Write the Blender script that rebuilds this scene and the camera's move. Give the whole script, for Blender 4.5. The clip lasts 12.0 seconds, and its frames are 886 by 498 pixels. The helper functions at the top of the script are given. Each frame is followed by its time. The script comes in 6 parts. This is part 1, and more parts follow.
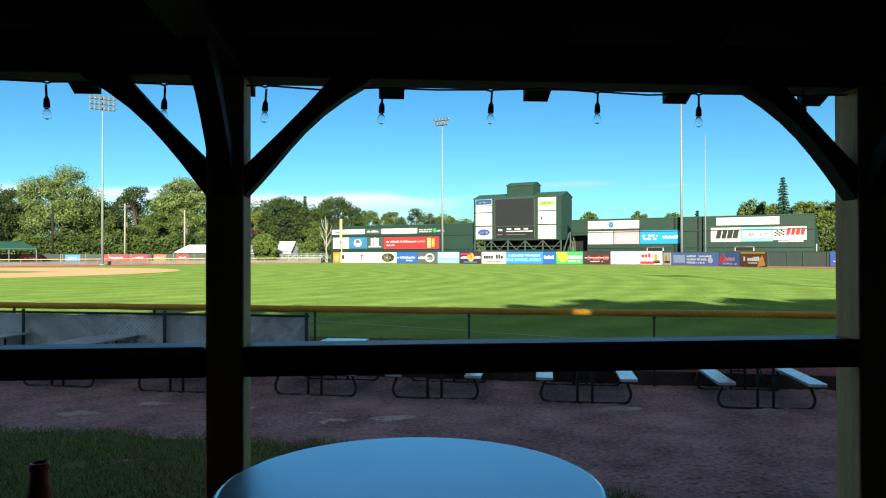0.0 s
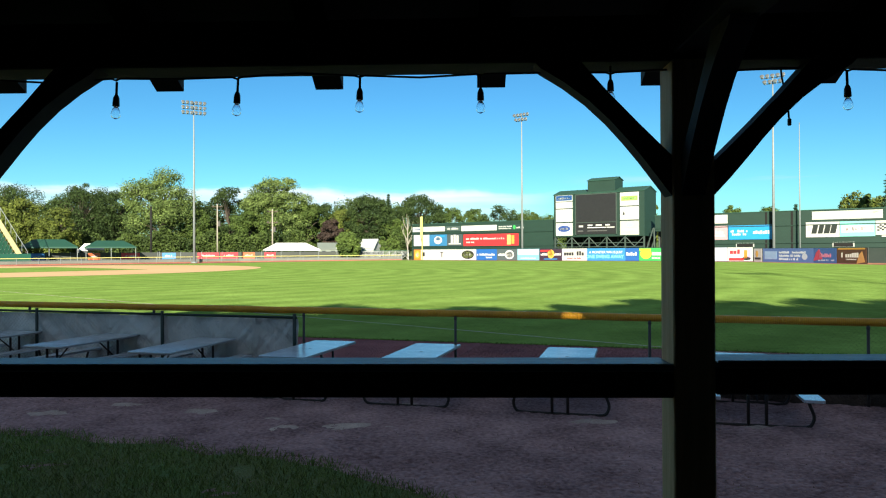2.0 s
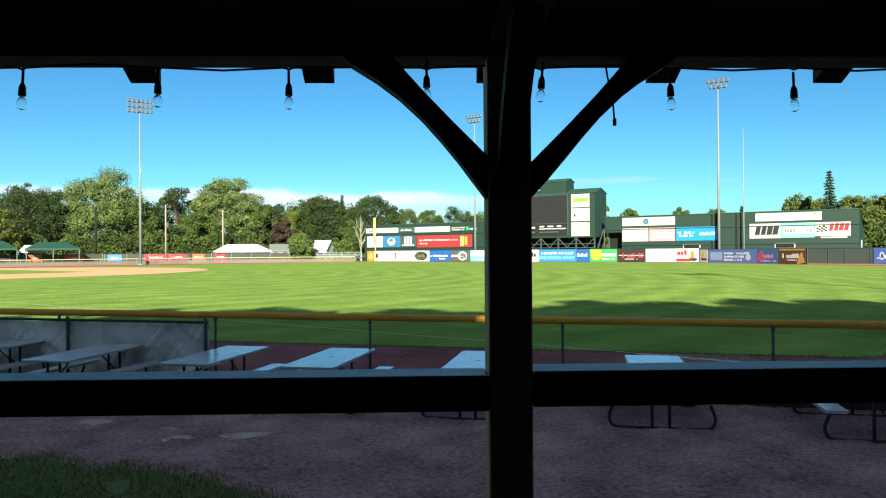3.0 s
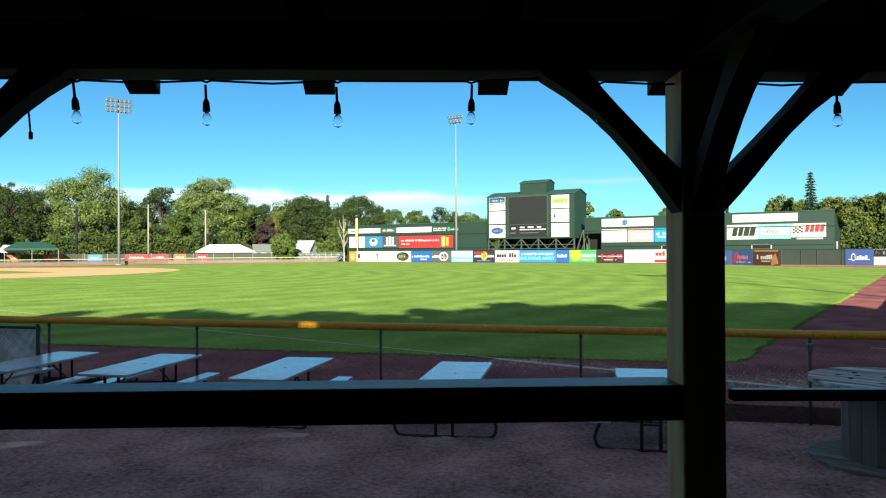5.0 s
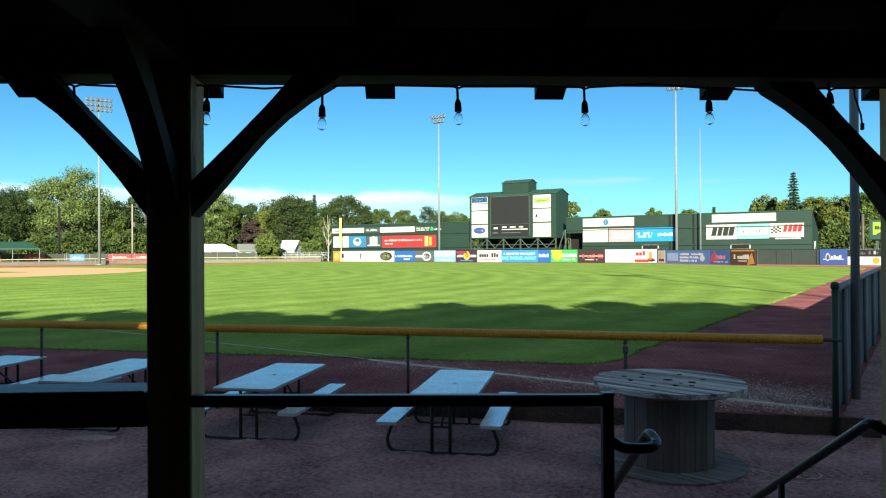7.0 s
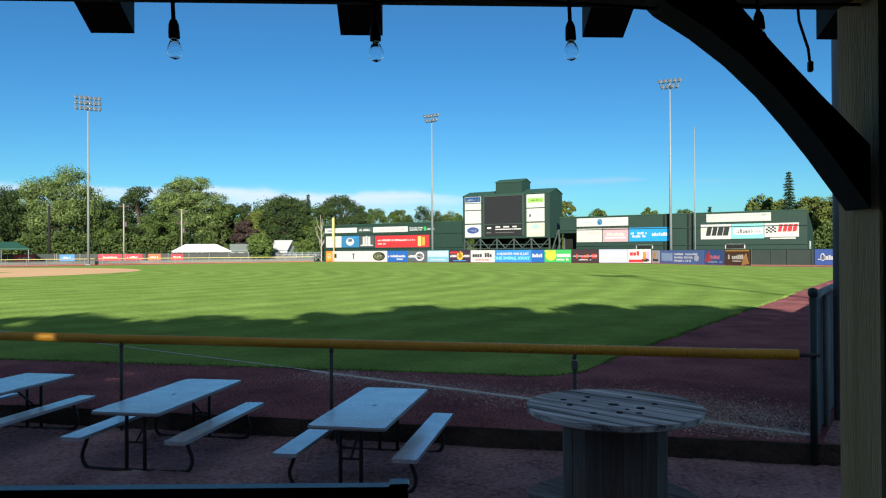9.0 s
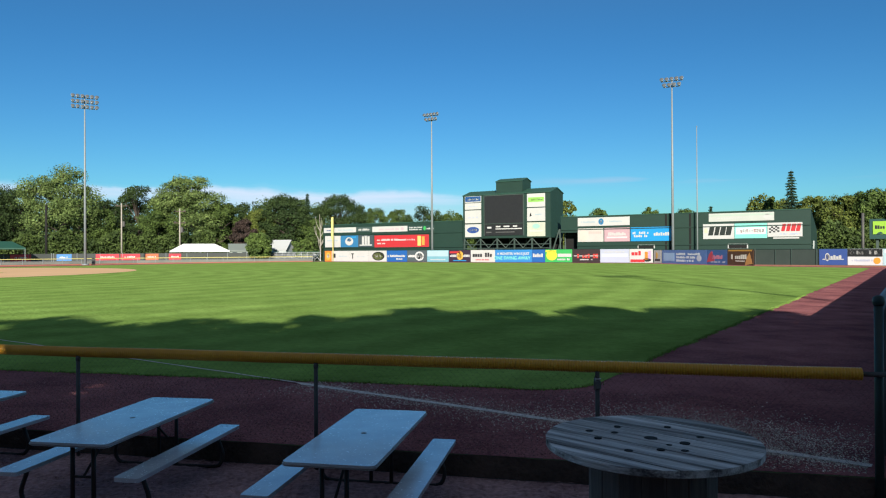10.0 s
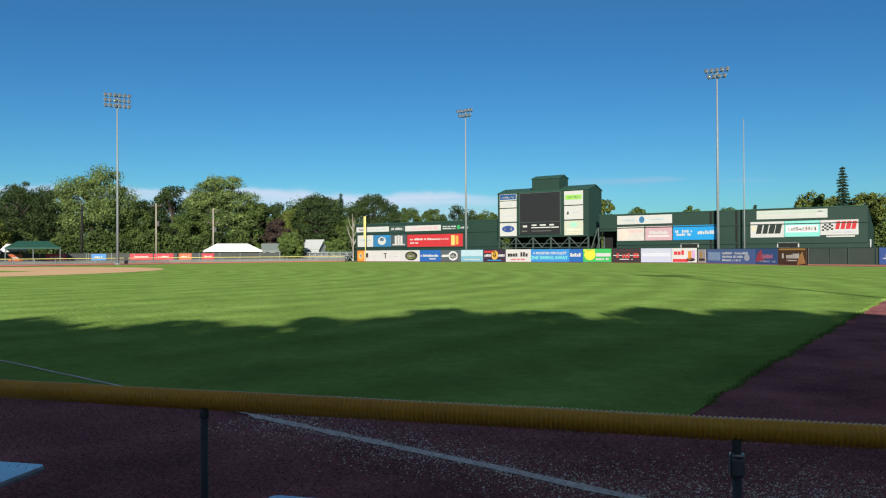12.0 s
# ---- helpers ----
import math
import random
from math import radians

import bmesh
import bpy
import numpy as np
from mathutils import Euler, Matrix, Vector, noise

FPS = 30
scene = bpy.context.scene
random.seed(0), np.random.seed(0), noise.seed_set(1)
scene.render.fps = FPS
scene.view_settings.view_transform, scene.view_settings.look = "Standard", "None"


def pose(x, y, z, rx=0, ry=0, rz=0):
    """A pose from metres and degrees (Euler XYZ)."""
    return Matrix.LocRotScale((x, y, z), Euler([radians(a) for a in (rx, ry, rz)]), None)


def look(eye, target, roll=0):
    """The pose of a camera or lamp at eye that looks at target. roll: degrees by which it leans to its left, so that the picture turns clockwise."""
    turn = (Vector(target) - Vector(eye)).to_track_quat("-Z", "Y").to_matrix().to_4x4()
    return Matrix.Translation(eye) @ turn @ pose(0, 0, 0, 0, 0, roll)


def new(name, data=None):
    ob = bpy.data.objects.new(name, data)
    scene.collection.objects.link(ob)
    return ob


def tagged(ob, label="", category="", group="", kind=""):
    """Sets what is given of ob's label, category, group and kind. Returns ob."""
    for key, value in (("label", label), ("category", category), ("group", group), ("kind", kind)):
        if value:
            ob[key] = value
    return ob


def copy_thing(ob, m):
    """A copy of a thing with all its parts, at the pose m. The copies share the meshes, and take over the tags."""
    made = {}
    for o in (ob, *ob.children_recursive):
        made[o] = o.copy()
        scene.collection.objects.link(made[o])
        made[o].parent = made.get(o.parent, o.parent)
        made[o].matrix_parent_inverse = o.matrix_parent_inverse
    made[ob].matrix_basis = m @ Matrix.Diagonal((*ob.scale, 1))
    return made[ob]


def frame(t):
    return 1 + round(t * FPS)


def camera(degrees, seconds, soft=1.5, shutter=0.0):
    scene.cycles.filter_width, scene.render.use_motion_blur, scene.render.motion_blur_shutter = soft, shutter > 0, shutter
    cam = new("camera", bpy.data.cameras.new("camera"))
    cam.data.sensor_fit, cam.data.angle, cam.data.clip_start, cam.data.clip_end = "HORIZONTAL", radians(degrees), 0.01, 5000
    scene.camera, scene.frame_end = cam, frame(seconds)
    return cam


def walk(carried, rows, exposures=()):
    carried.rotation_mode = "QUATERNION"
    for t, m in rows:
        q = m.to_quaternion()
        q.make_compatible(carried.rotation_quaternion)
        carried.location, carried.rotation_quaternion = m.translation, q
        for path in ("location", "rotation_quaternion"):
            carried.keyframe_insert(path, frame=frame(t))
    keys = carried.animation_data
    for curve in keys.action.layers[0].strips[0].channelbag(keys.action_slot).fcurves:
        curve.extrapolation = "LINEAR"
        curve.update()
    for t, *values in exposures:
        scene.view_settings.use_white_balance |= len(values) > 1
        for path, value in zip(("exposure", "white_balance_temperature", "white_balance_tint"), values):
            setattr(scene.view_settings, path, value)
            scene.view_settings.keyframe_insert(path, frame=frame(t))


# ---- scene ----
cam = camera(62.8, 12.0, soft=1.15)
PATH = [
    (0, (-2.257, -3.479, 2.044), (-2.08, -1.487, 2.058), -0.1),
    (0.2, (-2.085, -3.4, 2.05), (-2.016, -1.402, 2.062), 0.15),
    (0.5, (-1.808, -3.313, 2.06), (-1.764, -1.313, 2.071), 0.4),
    (1, (-1.388, -3.213, 2.08), (-1.455, -1.214, 2.089), 0.1),
    (1.5, (-1.03, -3.159, 2.087), (-1.095, -1.16, 2.094), -0.1),
    (2, (-0.743, -3.086, 2.088), (-0.807, -1.087, 2.094), -0.3),
    (2.4, (-0.533, -2.996, 2.097), (-0.569, -0.996, 2.103), -0.33),
    (2.5, (-0.48, -2.974, 2.099), (-0.448, -0.974, 2.106), -0.35),
    (2.7, (-0.366, -2.941, 2.098), (-0.311, -0.941, 2.106), -0.4),
    (4.3, (1.252, -2.832, 2.145), (1.319, -0.833, 2.157), -0.2),
    (4.5, (1.517, -2.858, 2.148), (1.585, -0.859, 2.158), -0.2),
    (5, (2.165, -2.889, 2.158), (2.238, -0.891, 2.167), -0.3),
    (5.5, (2.746, -2.911, 2.169), (2.822, -0.912, 2.178), -0.4),
    (6, (3.292, -2.937, 2.176), (3.371, -0.938, 2.183), -0.3),
    (6.5, (3.795, -2.947, 2.172), (3.877, -0.949, 2.18), -0.4),
    (7, (4.219, -2.945, 2.167), (4.308, -0.947, 2.175), -0.3),
    (7.5, (4.59, -2.902, 2.171), (4.682, -0.904, 2.178), -0.4),
    (7.7, (4.706, -2.86, 2.179), (4.8, -0.862, 2.185), -0.4),
    (9.3, (5.022, -1.622, 2.179), (5.118, 0.376, 2.187), -0.3),
    (9.5, (5.026, -1.425, 2.181), (5.121, 0.573, 2.188), -0.3),
    (10, (5.048, -0.903, 2.191), (5.145, 1.095, 2.198), -0.3),
    (10.5, (5.092, -0.223, 2.159), (5.234, 1.772, 2.168), -0.3),
    (11, (5.182, 0.555, 2.011), (5.326, 2.55, 2.022), -0.4),
    (11.5, (5.306, 1.381, 1.958), (5.386, 3.38, 1.968), -0.4),
    (12, (5.429, 2.193, 1.954), (5.428, 4.193, 1.964), -0.3),
]
walk(cam, [(t, look(eye, target, roll)) for t, eye, target, roll in PATH],
     exposures=[(0.0, 1.35, 7100, 4), (7.6, 1.35, 7100, 4), (9.2, 0.9, 6500, 10), (10.0, 0.78, 6500, 10), (11.5, 0.62, 6500, 10), (12.0, 0.6, 6500, 10)])

# ---- sky and sun ----
SUN_EL, SUN_AZ = radians(21.0), radians(0.5)   # the sun stands low behind the pavilion
world = bpy.data.worlds.new("sky")
scene.world = world
world.use_nodes = True
wn = world.node_tree
sky = wn.nodes.new("ShaderNodeTexSky")
sky.sky_type, sky.sun_disc = "NISHITA", False
sky.sun_elevation, sky.sun_rotation = SUN_EL, radians(180) - SUN_AZ
sky.air_density, sky.dust_density, sky.ozone_density = 1.0, 0.2, 2.2
coord = wn.nodes.new("ShaderNodeTexCoord")
split = wn.nodes.new("ShaderNodeSeparateXYZ")
wn.links.new(coord.outputs["Generated"], split.inputs[0])


def sky_math(op, a, b=0.0, c=0.0):
    n = wn.nodes.new("ShaderNodeMath")
    n.operation = op
    for i, v in enumerate((a, b, c)):
        if isinstance(v, (int, float)):
            n.inputs[i].default_value = v
        else:
            wn.links.new(v, n.inputs[i])
    return n.outputs[0]


def sky_ramp(value, stops):
    n = wn.nodes.new("ShaderNodeValToRGB")
    n.color_ramp.elements[0].position, n.color_ramp.elements[0].color = stops[0][0], (*[stops[0][1]] * 3, 1)
    n.color_ramp.elements[1].position, n.color_ramp.elements[1].color = stops[-1][0], (*[stops[-1][1]] * 3, 1)
    for at, v in stops[1:-1]:
        n.color_ramp.elements.new(at).color = (v, v, v, 1)
    wn.links.new(value, n.inputs[0])
    return n.outputs[0]


def sky_noise(scale, size, detail):
    mp, n = wn.nodes.new("ShaderNodeMapping"), wn.nodes.new("ShaderNodeTexNoise")
    mp.inputs["Scale"].default_value = scale
    n.inputs["Scale"].default_value, n.inputs["Detail"].default_value = size, detail
    wn.links.new(coord.outputs["Generated"], mp.inputs[0])
    wn.links.new(mp.outputs[0], n.inputs["Vector"])
    return n.outputs[0]


# a low bank of white cloud beyond the left of the field, with a lumpy top, and thin rosy wisps to the right
lump, wisp = sky_noise((1, 1, 2.2), 9.0, 5), sky_noise((1, 1, 14), 4.0, 5)
height = sky_math("MULTIPLY_ADD", sky_math("SUBTRACT", lump, 0.5), 0.034, split.outputs["Z"])
bank = sky_ramp(height, ((0.0, 0.1), (0.04, 0.35), (0.056, 0.5), (0.07, 0.8), (0.08, 0.95), (0.0865, 0.0)))
bank = sky_math("MULTIPLY", bank, sky_ramp(sky_math("MULTIPLY_ADD", split.outputs["X"], 0.5, 0.5), ((0.0, 1.0), (0.49, 1.0), (0.53, 0.8), (0.56, 0.12), (0.62, 0.0))))
bank = sky_math("MULTIPLY", bank, sky_ramp(wisp, ((0.25, 0.35), (0.55, 1.0))))
streak = sky_math("MULTIPLY", sky_ramp(split.outputs["Z"], ((0.085, 0.0), (0.094, 0.5), (0.104, 0.0))), sky_ramp(wisp, ((0.44, 0.0), (0.58, 1.0))))
streak = sky_math("MULTIPLY", streak, sky_ramp(split.outputs["X"], ((0.12, 0.0), (0.4, 1.0))))
mixs, mixc = wn.nodes.new("ShaderNodeMixRGB"), wn.nodes.new("ShaderNodeMixRGB")
mixc.inputs[2].default_value = (8.8, 10.4, 12.8, 1)
mixs.inputs[2].default_value = (8.4, 7.6, 9.6, 1)
wn.links.new(bank, mixc.inputs[0])
wn.links.new(streak, mixs.inputs[0])
rich = wn.nodes.new("ShaderNodeHueSaturation")
pale = wn.nodes.new("ShaderNodeMapRange")     # saturation falls with height: the unseen sky overhead whitens the fill light
pale.interpolation_type = "SMOOTHSTEP"
for k, v in (("From Min", 0.25), ("From Max", 0.8), ("To Min", 1.35), ("To Max", 0.5)):
    pale.inputs[k].default_value = v
wn.links.new(split.outputs["Z"], pale.inputs["Value"])
wn.links.new(pale.outputs[0], rich.inputs["Saturation"])
wn.links.new(sky.outputs[0], rich.inputs["Color"])
tint = wn.nodes.new("ShaderNodeMixRGB")       # clear air: a bluer horizon than the plain model gives
tint.blend_type = "MULTIPLY"
tint.inputs[2].default_value = (0.47, 1.0, 1.33, 1)
fade = wn.nodes.new("ShaderNodeMapRange")
fade.interpolation_type = "SMOOTHSTEP"
for k, v in (("From Min", 0.0), ("From Max", 0.6), ("To Min", 1.0), ("To Max", 0.15)):
    fade.inputs[k].default_value = v
wn.links.new(split.outputs["Z"], fade.inputs["Value"])
wn.links.new(fade.outputs[0], tint.inputs[0])
wn.links.new(rich.outputs[0], tint.inputs[1])
wn.links.new(tint.outputs[0], mixc.inputs[1])
wn.links.new(mixc.outputs[0], mixs.inputs[1])
wn.links.new(mixs.outputs[0], wn.nodes["Background"].inputs[0])
wn.nodes["Background"].inputs[1].default_value = 0.046
sun = new("sun", bpy.data.lights.new("sun", "SUN"))
sun.data.energy, sun.data.angle, sun.data.color = 5.0, radians(0.55), (1.0, 0.93, 0.8)
sun.matrix_world = look((0, 0, 0), (-math.sin(SUN_AZ) * math.cos(SUN_EL), math.cos(SUN_AZ) * math.cos(SUN_EL), -math.sin(SUN_EL)))

# ---- materials ----
def mat(name, a, b=None, rough=0.8, scale=8.0, fine=60.0, bump=0.15, metal=0.0, stretch=(1, 1, 1), spec=0.5, per_object=0.0, per_island=0.0, depth=0.01, gain=1.3, grain=0.45):
    """A worn surface: colour a to b over two sizes of noise, a bump, and some change from piece to piece."""
    b = b or tuple(c * 0.75 for c in a)
    m = bpy.data.materials.new(name)
    m.use_nodes = True
    t = m.node_tree
    bs = t.nodes["Principled BSDF"]
    bs.inputs["Metallic"].default_value, bs.inputs["Specular IOR Level"].default_value = metal, spec
    tc, mp = t.nodes.new("ShaderNodeTexCoord"), t.nodes.new("ShaderNodeMapping")
    mp.inputs["Scale"].default_value = stretch
    t.links.new(tc.outputs["Object"], mp.inputs[0])
    big, small = t.nodes.new("ShaderNodeTexNoise"), t.nodes.new("ShaderNodeTexNoise")
    for n, s, d in ((big, scale, 5), (small, fine, 3)):
        n.inputs["Scale"].default_value, n.inputs["Detail"].default_value = s, d
        t.links.new(mp.outputs[0], n.inputs["Vector"])
    add = t.nodes.new("ShaderNodeMath")
    add.operation, add.inputs[1].default_value = "MULTIPLY_ADD", grain
    t.links.new(small.outputs[0], add.inputs[0])
    half = t.nodes.new("ShaderNodeMath")
    half.operation, half.inputs[1].default_value, half.inputs[2].default_value = "MULTIPLY_ADD", gain, 0.5 - 0.5 * gain - 0.5 * grain
    t.links.new(big.outputs[0], half.inputs[0])
    t.links.new(half.outputs[0], add.inputs[2])
    mix = t.nodes.new("ShaderNodeMixRGB")
    mix.use_clamp = False
    mix.inputs[1].default_value, mix.inputs[2].default_value = (*a, 1), (*b, 1)
    t.links.new(add.outputs[0], mix.inputs[0])
    out = mix.outputs[0]
    if per_object or per_island:
        src = t.nodes.new("ShaderNodeObjectInfo").outputs["Random"] if per_object else t.nodes.new("ShaderNodeNewGeometry").outputs["Random Per Island"]
        rng = t.nodes.new("ShaderNodeMapRange")
        amount = per_object or per_island
        rng.inputs["To Min"].default_value, rng.inputs["To Max"].default_value = 1 - amount, 1 + amount
        t.links.new(src, rng.inputs["Value"])
        hsv = t.nodes.new("ShaderNodeHueSaturation")
        t.links.new(rng.outputs[0], hsv.inputs["Value"])
        t.links.new(out, hsv.inputs["Color"])
        out = hsv.outputs[0]
    t.links.new(out, bs.inputs["Base Color"])
    rr = t.nodes.new("ShaderNodeMapRange")
    rr.inputs["To Min"].default_value, rr.inputs["To Max"].default_value = max(0.02, rough - 0.1), min(1, rough + 0.1)
    t.links.new(small.outputs[0], rr.inputs["Value"])
    t.links.new(rr.outputs[0], bs.inputs["Roughness"])
    if bump:
        bp = t.nodes.new("ShaderNodeBump")
        bp.inputs["Strength"].default_value, bp.inputs["Distance"].default_value = bump, depth
        t.links.new(add.outputs[0], bp.inputs["Height"])
        t.links.new(bp.outputs[0], bs.inputs["Normal"])
    return m


def flat(name, c, rough=0.5):
    return mat(name, c, tuple(x * 0.88 for x in c), rough, 0.7, 9, 0.0)


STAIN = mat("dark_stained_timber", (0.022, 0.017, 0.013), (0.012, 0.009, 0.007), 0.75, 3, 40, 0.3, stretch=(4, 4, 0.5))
PINE = mat("pine_post", (0.95, 0.62, 0.32), (0.66, 0.37, 0.16), 0.75, 3.5, 45, 0.5, stretch=(5, 5, 0.3), per_object=0.1, gain=1.9, grain=0.8)
CAP = mat("grey_rail_cap", (0.15, 0.15, 0.155), (0.04, 0.04, 0.042), 0.44, 4, 40, 0.3, stretch=(0.5, 5, 5))
EDGE_GLINT = mat("pale_edge_glint", (0.6, 0.6, 0.6), (0.3, 0.3, 0.3), 0.5, 6, 60, 0.2, stretch=(0.6, 5, 5))
BLACKTUBE = mat("black_painted_steel", (0.015, 0.015, 0.017), (0.025, 0.022, 0.02), 0.35, 12, 90, 0.05)
SOCKET = flat("black_rubber", (0.008, 0.008, 0.008), 0.6)
ALU = mat("coated_grey_tabletop", (0.76, 0.81, 0.86), (0.5, 0.55, 0.6), 0.24, 4, 45, 0.06, spec=0.8, metal=0.3, gain=1.8, grain=0.7)
ALU_EDGE = mat("aluminium_edge", (0.3, 0.3, 0.3), (0.2, 0.2, 0.2), 0.5, 10, 60, 0.1)
TUBE = mat("dark_steel_tube", (0.02, 0.018, 0.017), (0.05, 0.035, 0.028), 0.55, 14, 80, 0.1)
GALV = mat("galvanised_steel", (0.1, 0.098, 0.095), (0.05, 0.048, 0.046), 0.65, 9, 70, 0.1, metal=0.15)
GREENPOST = mat("green_coated_steel", (0.012, 0.035, 0.028), (0.02, 0.045, 0.04), 0.5, 9, 70, 0.1)
WIRE = mat("chain_link_wire", (0.045, 0.05, 0.048), (0.02, 0.024, 0.022), 0.7, 9, 70, 0.0)
CLAMP = mat("weathered_clamp", (0.2, 0.2, 0.19), (0.11, 0.11, 0.105), 0.6, 20, 90, 0.15)
BRIGHT = mat("bright_steel", (0.6, 0.58, 0.55), (0.4, 0.39, 0.37), 0.3, 20, 90, 0.05, metal=0.9)
YELLOW = mat("yellow_fence_cap", (0.92, 0.47, 0.03), (0.58, 0.25, 0.015), 0.38, 1.6, 30, 0.1)
# light and dark of the folds is put into this cloth's colour noise
SCREEN = mat("grey_windscreen_cloth", (0.9, 0.89, 0.85), (0.6, 0.6, 0.57), 0.85, 2.6, 30, 0.8, depth=0.05, gain=2.4, stretch=(1, 1, 0.5))
SPOOLWOOD = mat("weathered_grey_wood", (0.68, 0.67, 0.655), (0.09, 0.084, 0.08), 0.72, 2.2, 16, 0.7, stretch=(0.3, 6, 6), per_object=0.28, gain=2.4, grain=1.1, spec=0.25)
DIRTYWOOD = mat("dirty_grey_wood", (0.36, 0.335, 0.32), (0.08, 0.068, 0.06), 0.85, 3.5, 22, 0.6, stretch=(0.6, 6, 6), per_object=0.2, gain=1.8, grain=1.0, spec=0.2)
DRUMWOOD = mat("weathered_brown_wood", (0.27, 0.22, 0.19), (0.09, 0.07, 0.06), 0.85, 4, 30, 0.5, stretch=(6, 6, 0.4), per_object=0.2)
# near-black colour: shade inside openings, wall seams and a dark pole
NEAR_BLACK = flat("near_black_flat", (0.006, 0.006, 0.006), 0.9)
DIRT = mat("picnic_gravel", (0.66, 0.415, 0.41), (0.145, 0.082, 0.09), 0.95, 1.7, 20, 1.0, depth=0.05, gain=1.3, grain=1.3, spec=0.05)
TRACK = mat("warning_track_brick_dust", (0.43, 0.17, 0.17), (0.165, 0.06, 0.068), 0.95, 1.0, 34, 0.9, depth=0.02, gain=1.9, grain=1.8, spec=0.03)
EDGE = mat("earth_edge", (0.13, 0.085, 0.065), (0.035, 0.024, 0.02), 0.95, 5, 30, 0.9, depth=0.05)
CLAY = mat("infield_clay", (0.72, 0.46, 0.25), (0.6, 0.36, 0.18), 0.95, 0.15, 3, 0.2)
CHALK = mat("chalk", (0.9, 0.82, 0.74), (0.5, 0.4, 0.36), 0.95, 9, 60, 0.3)
BACKGROUND_GRASS = mat("rough_grass", (0.06, 0.1, 0.025), (0.1, 0.11, 0.04), 0.95, 0.06, 2, 0.3)
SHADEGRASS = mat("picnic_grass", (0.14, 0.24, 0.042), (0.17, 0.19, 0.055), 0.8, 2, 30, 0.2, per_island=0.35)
MONSTER = mat("dark_green_boards", (0.0105, 0.037, 0.027), (0.0075, 0.028, 0.0205), 0.6, 0.5, 4, 0.1, stretch=(1, 1, 3))
ROOFGREEN = mat("green_metal_roof", (0.03, 0.08, 0.058), (0.022, 0.065, 0.047), 0.45, 0.6, 5, 0.1)
STEELGREEN = mat("green_steel", (0.05, 0.075, 0.065), (0.03, 0.05, 0.045), 0.6, 2, 9, 0.1)
LED = mat("led_screen", (0.012, 0.012, 0.014), (0.02, 0.02, 0.022), 0.45, 3, 20, 0.05)
DARKSCREEN = mat("dark_grey_windscreen", (0.15, 0.18, 0.2), (0.085, 0.1, 0.115), 0.85, 2.2, 50, 0.5, depth=0.03)
POLE = mat("pole_galvanised", (0.22, 0.25, 0.265), (0.16, 0.185, 0.2), 0.55, 1.5, 12, 0.05)
POLEYELLOW = flat("foul_pole_yellow", (0.62, 0.56, 0.2), 0.5)
BARK = mat("bark", (0.09, 0.07, 0.055), (0.05, 0.04, 0.032), 0.95, 3, 20, 0.6, depth=0.05)
DEADWOOD = mat("bleached_dead_wood", (0.36, 0.34, 0.3), (0.22, 0.2, 0.175), 0.9, 3, 20, 0.3)
WHITECLOTH = mat("white_tent_cloth", (0.78, 0.78, 0.78), (0.7, 0.7, 0.72), 0.8, 0.6, 5, 0.1)
GREENCLOTH = mat("green_canopy", (0.015, 0.075, 0.052), (0.012, 0.06, 0.042), 0.6, 0.6, 5, 0.1)
PLASTIC = mat("white_round_table_top", (0.84, 0.88, 0.92), (0.74, 0.79, 0.84), 0.2, 4, 50, 0.04, metal=0.5)
ORANGE = mat("orange_cone_plastic", (0.8, 0.12, 0.05), (0.55, 0.07, 0.035), 0.5, 9, 40, 0.1)


def lit_grass():
    """Mown turf: curved mowing bands, patches and blades."""
    m = mat("mown_turf", (0.27, 0.415, 0.105), (0.14, 0.245, 0.052), 0.75, 0.35, 7, 1.0, depth=0.06, spec=0.0, gain=1.3, grain=0.9)
    t = m.node_tree
    bs = t.nodes["Principled BSDF"]
    src = bs.inputs["Base Color"].links[0].from_socket
    tc, mp, wv = t.nodes.new("ShaderNodeTexCoord"), t.nodes.new("ShaderNodeMapping"), t.nodes.new("ShaderNodeTexWave")
    mp.inputs["Location"].default_value = (43.3, -57.9, 0)
    wv.wave_type, wv.rings_direction = "RINGS", "Z"
    wv.inputs["Scale"].default_value, wv.inputs["Distortion"].default_value = 0.1348, 0.2
    wv.inputs["Detail"].default_value, wv.inputs["Detail Scale"].default_value = 2, 0.4
    t.links.new(tc.outputs["Object"], mp.inputs[0])
    t.links.new(mp.outputs[0], wv.inputs["Vector"])
    rng, hsv = t.nodes.new("ShaderNodeMapRange"), t.nodes.new("ShaderNodeHueSaturation")
    rng.inputs["To Min"].default_value, rng.inputs["To Max"].default_value = 0.89, 1.07
    t.links.new(wv.outputs[0], rng.inputs["Value"])
    # metre-wide mottle put into the colour in place of weak sun flecks
    worn, wr, both = t.nodes.new("ShaderNodeTexNoise"), t.nodes.new("ShaderNodeMapRange"), t.nodes.new("ShaderNodeMath")
    worn.inputs["Scale"].default_value, worn.inputs["Detail"].default_value = 1.3, 4
    t.links.new(tc.outputs["Object"], worn.inputs["Vector"])
    for k, v in (("From Min", 0.3), ("From Max", 0.72), ("To Min", 0.88), ("To Max", 1.12)):
        wr.inputs[k].default_value = v
    t.links.new(worn.outputs[0], wr.inputs["Value"])
    both.operation = "MULTIPLY"
    t.links.new(rng.outputs[0], both.inputs[0])
    t.links.new(wr.outputs[0], both.inputs[1])
    t.links.new(both.outputs[0], hsv.inputs["Value"])
    t.links.new(src, hsv.inputs["Color"])
    t.links.new(hsv.outputs[0], bs.inputs["Base Color"])
    return m


TURF = lit_grass()


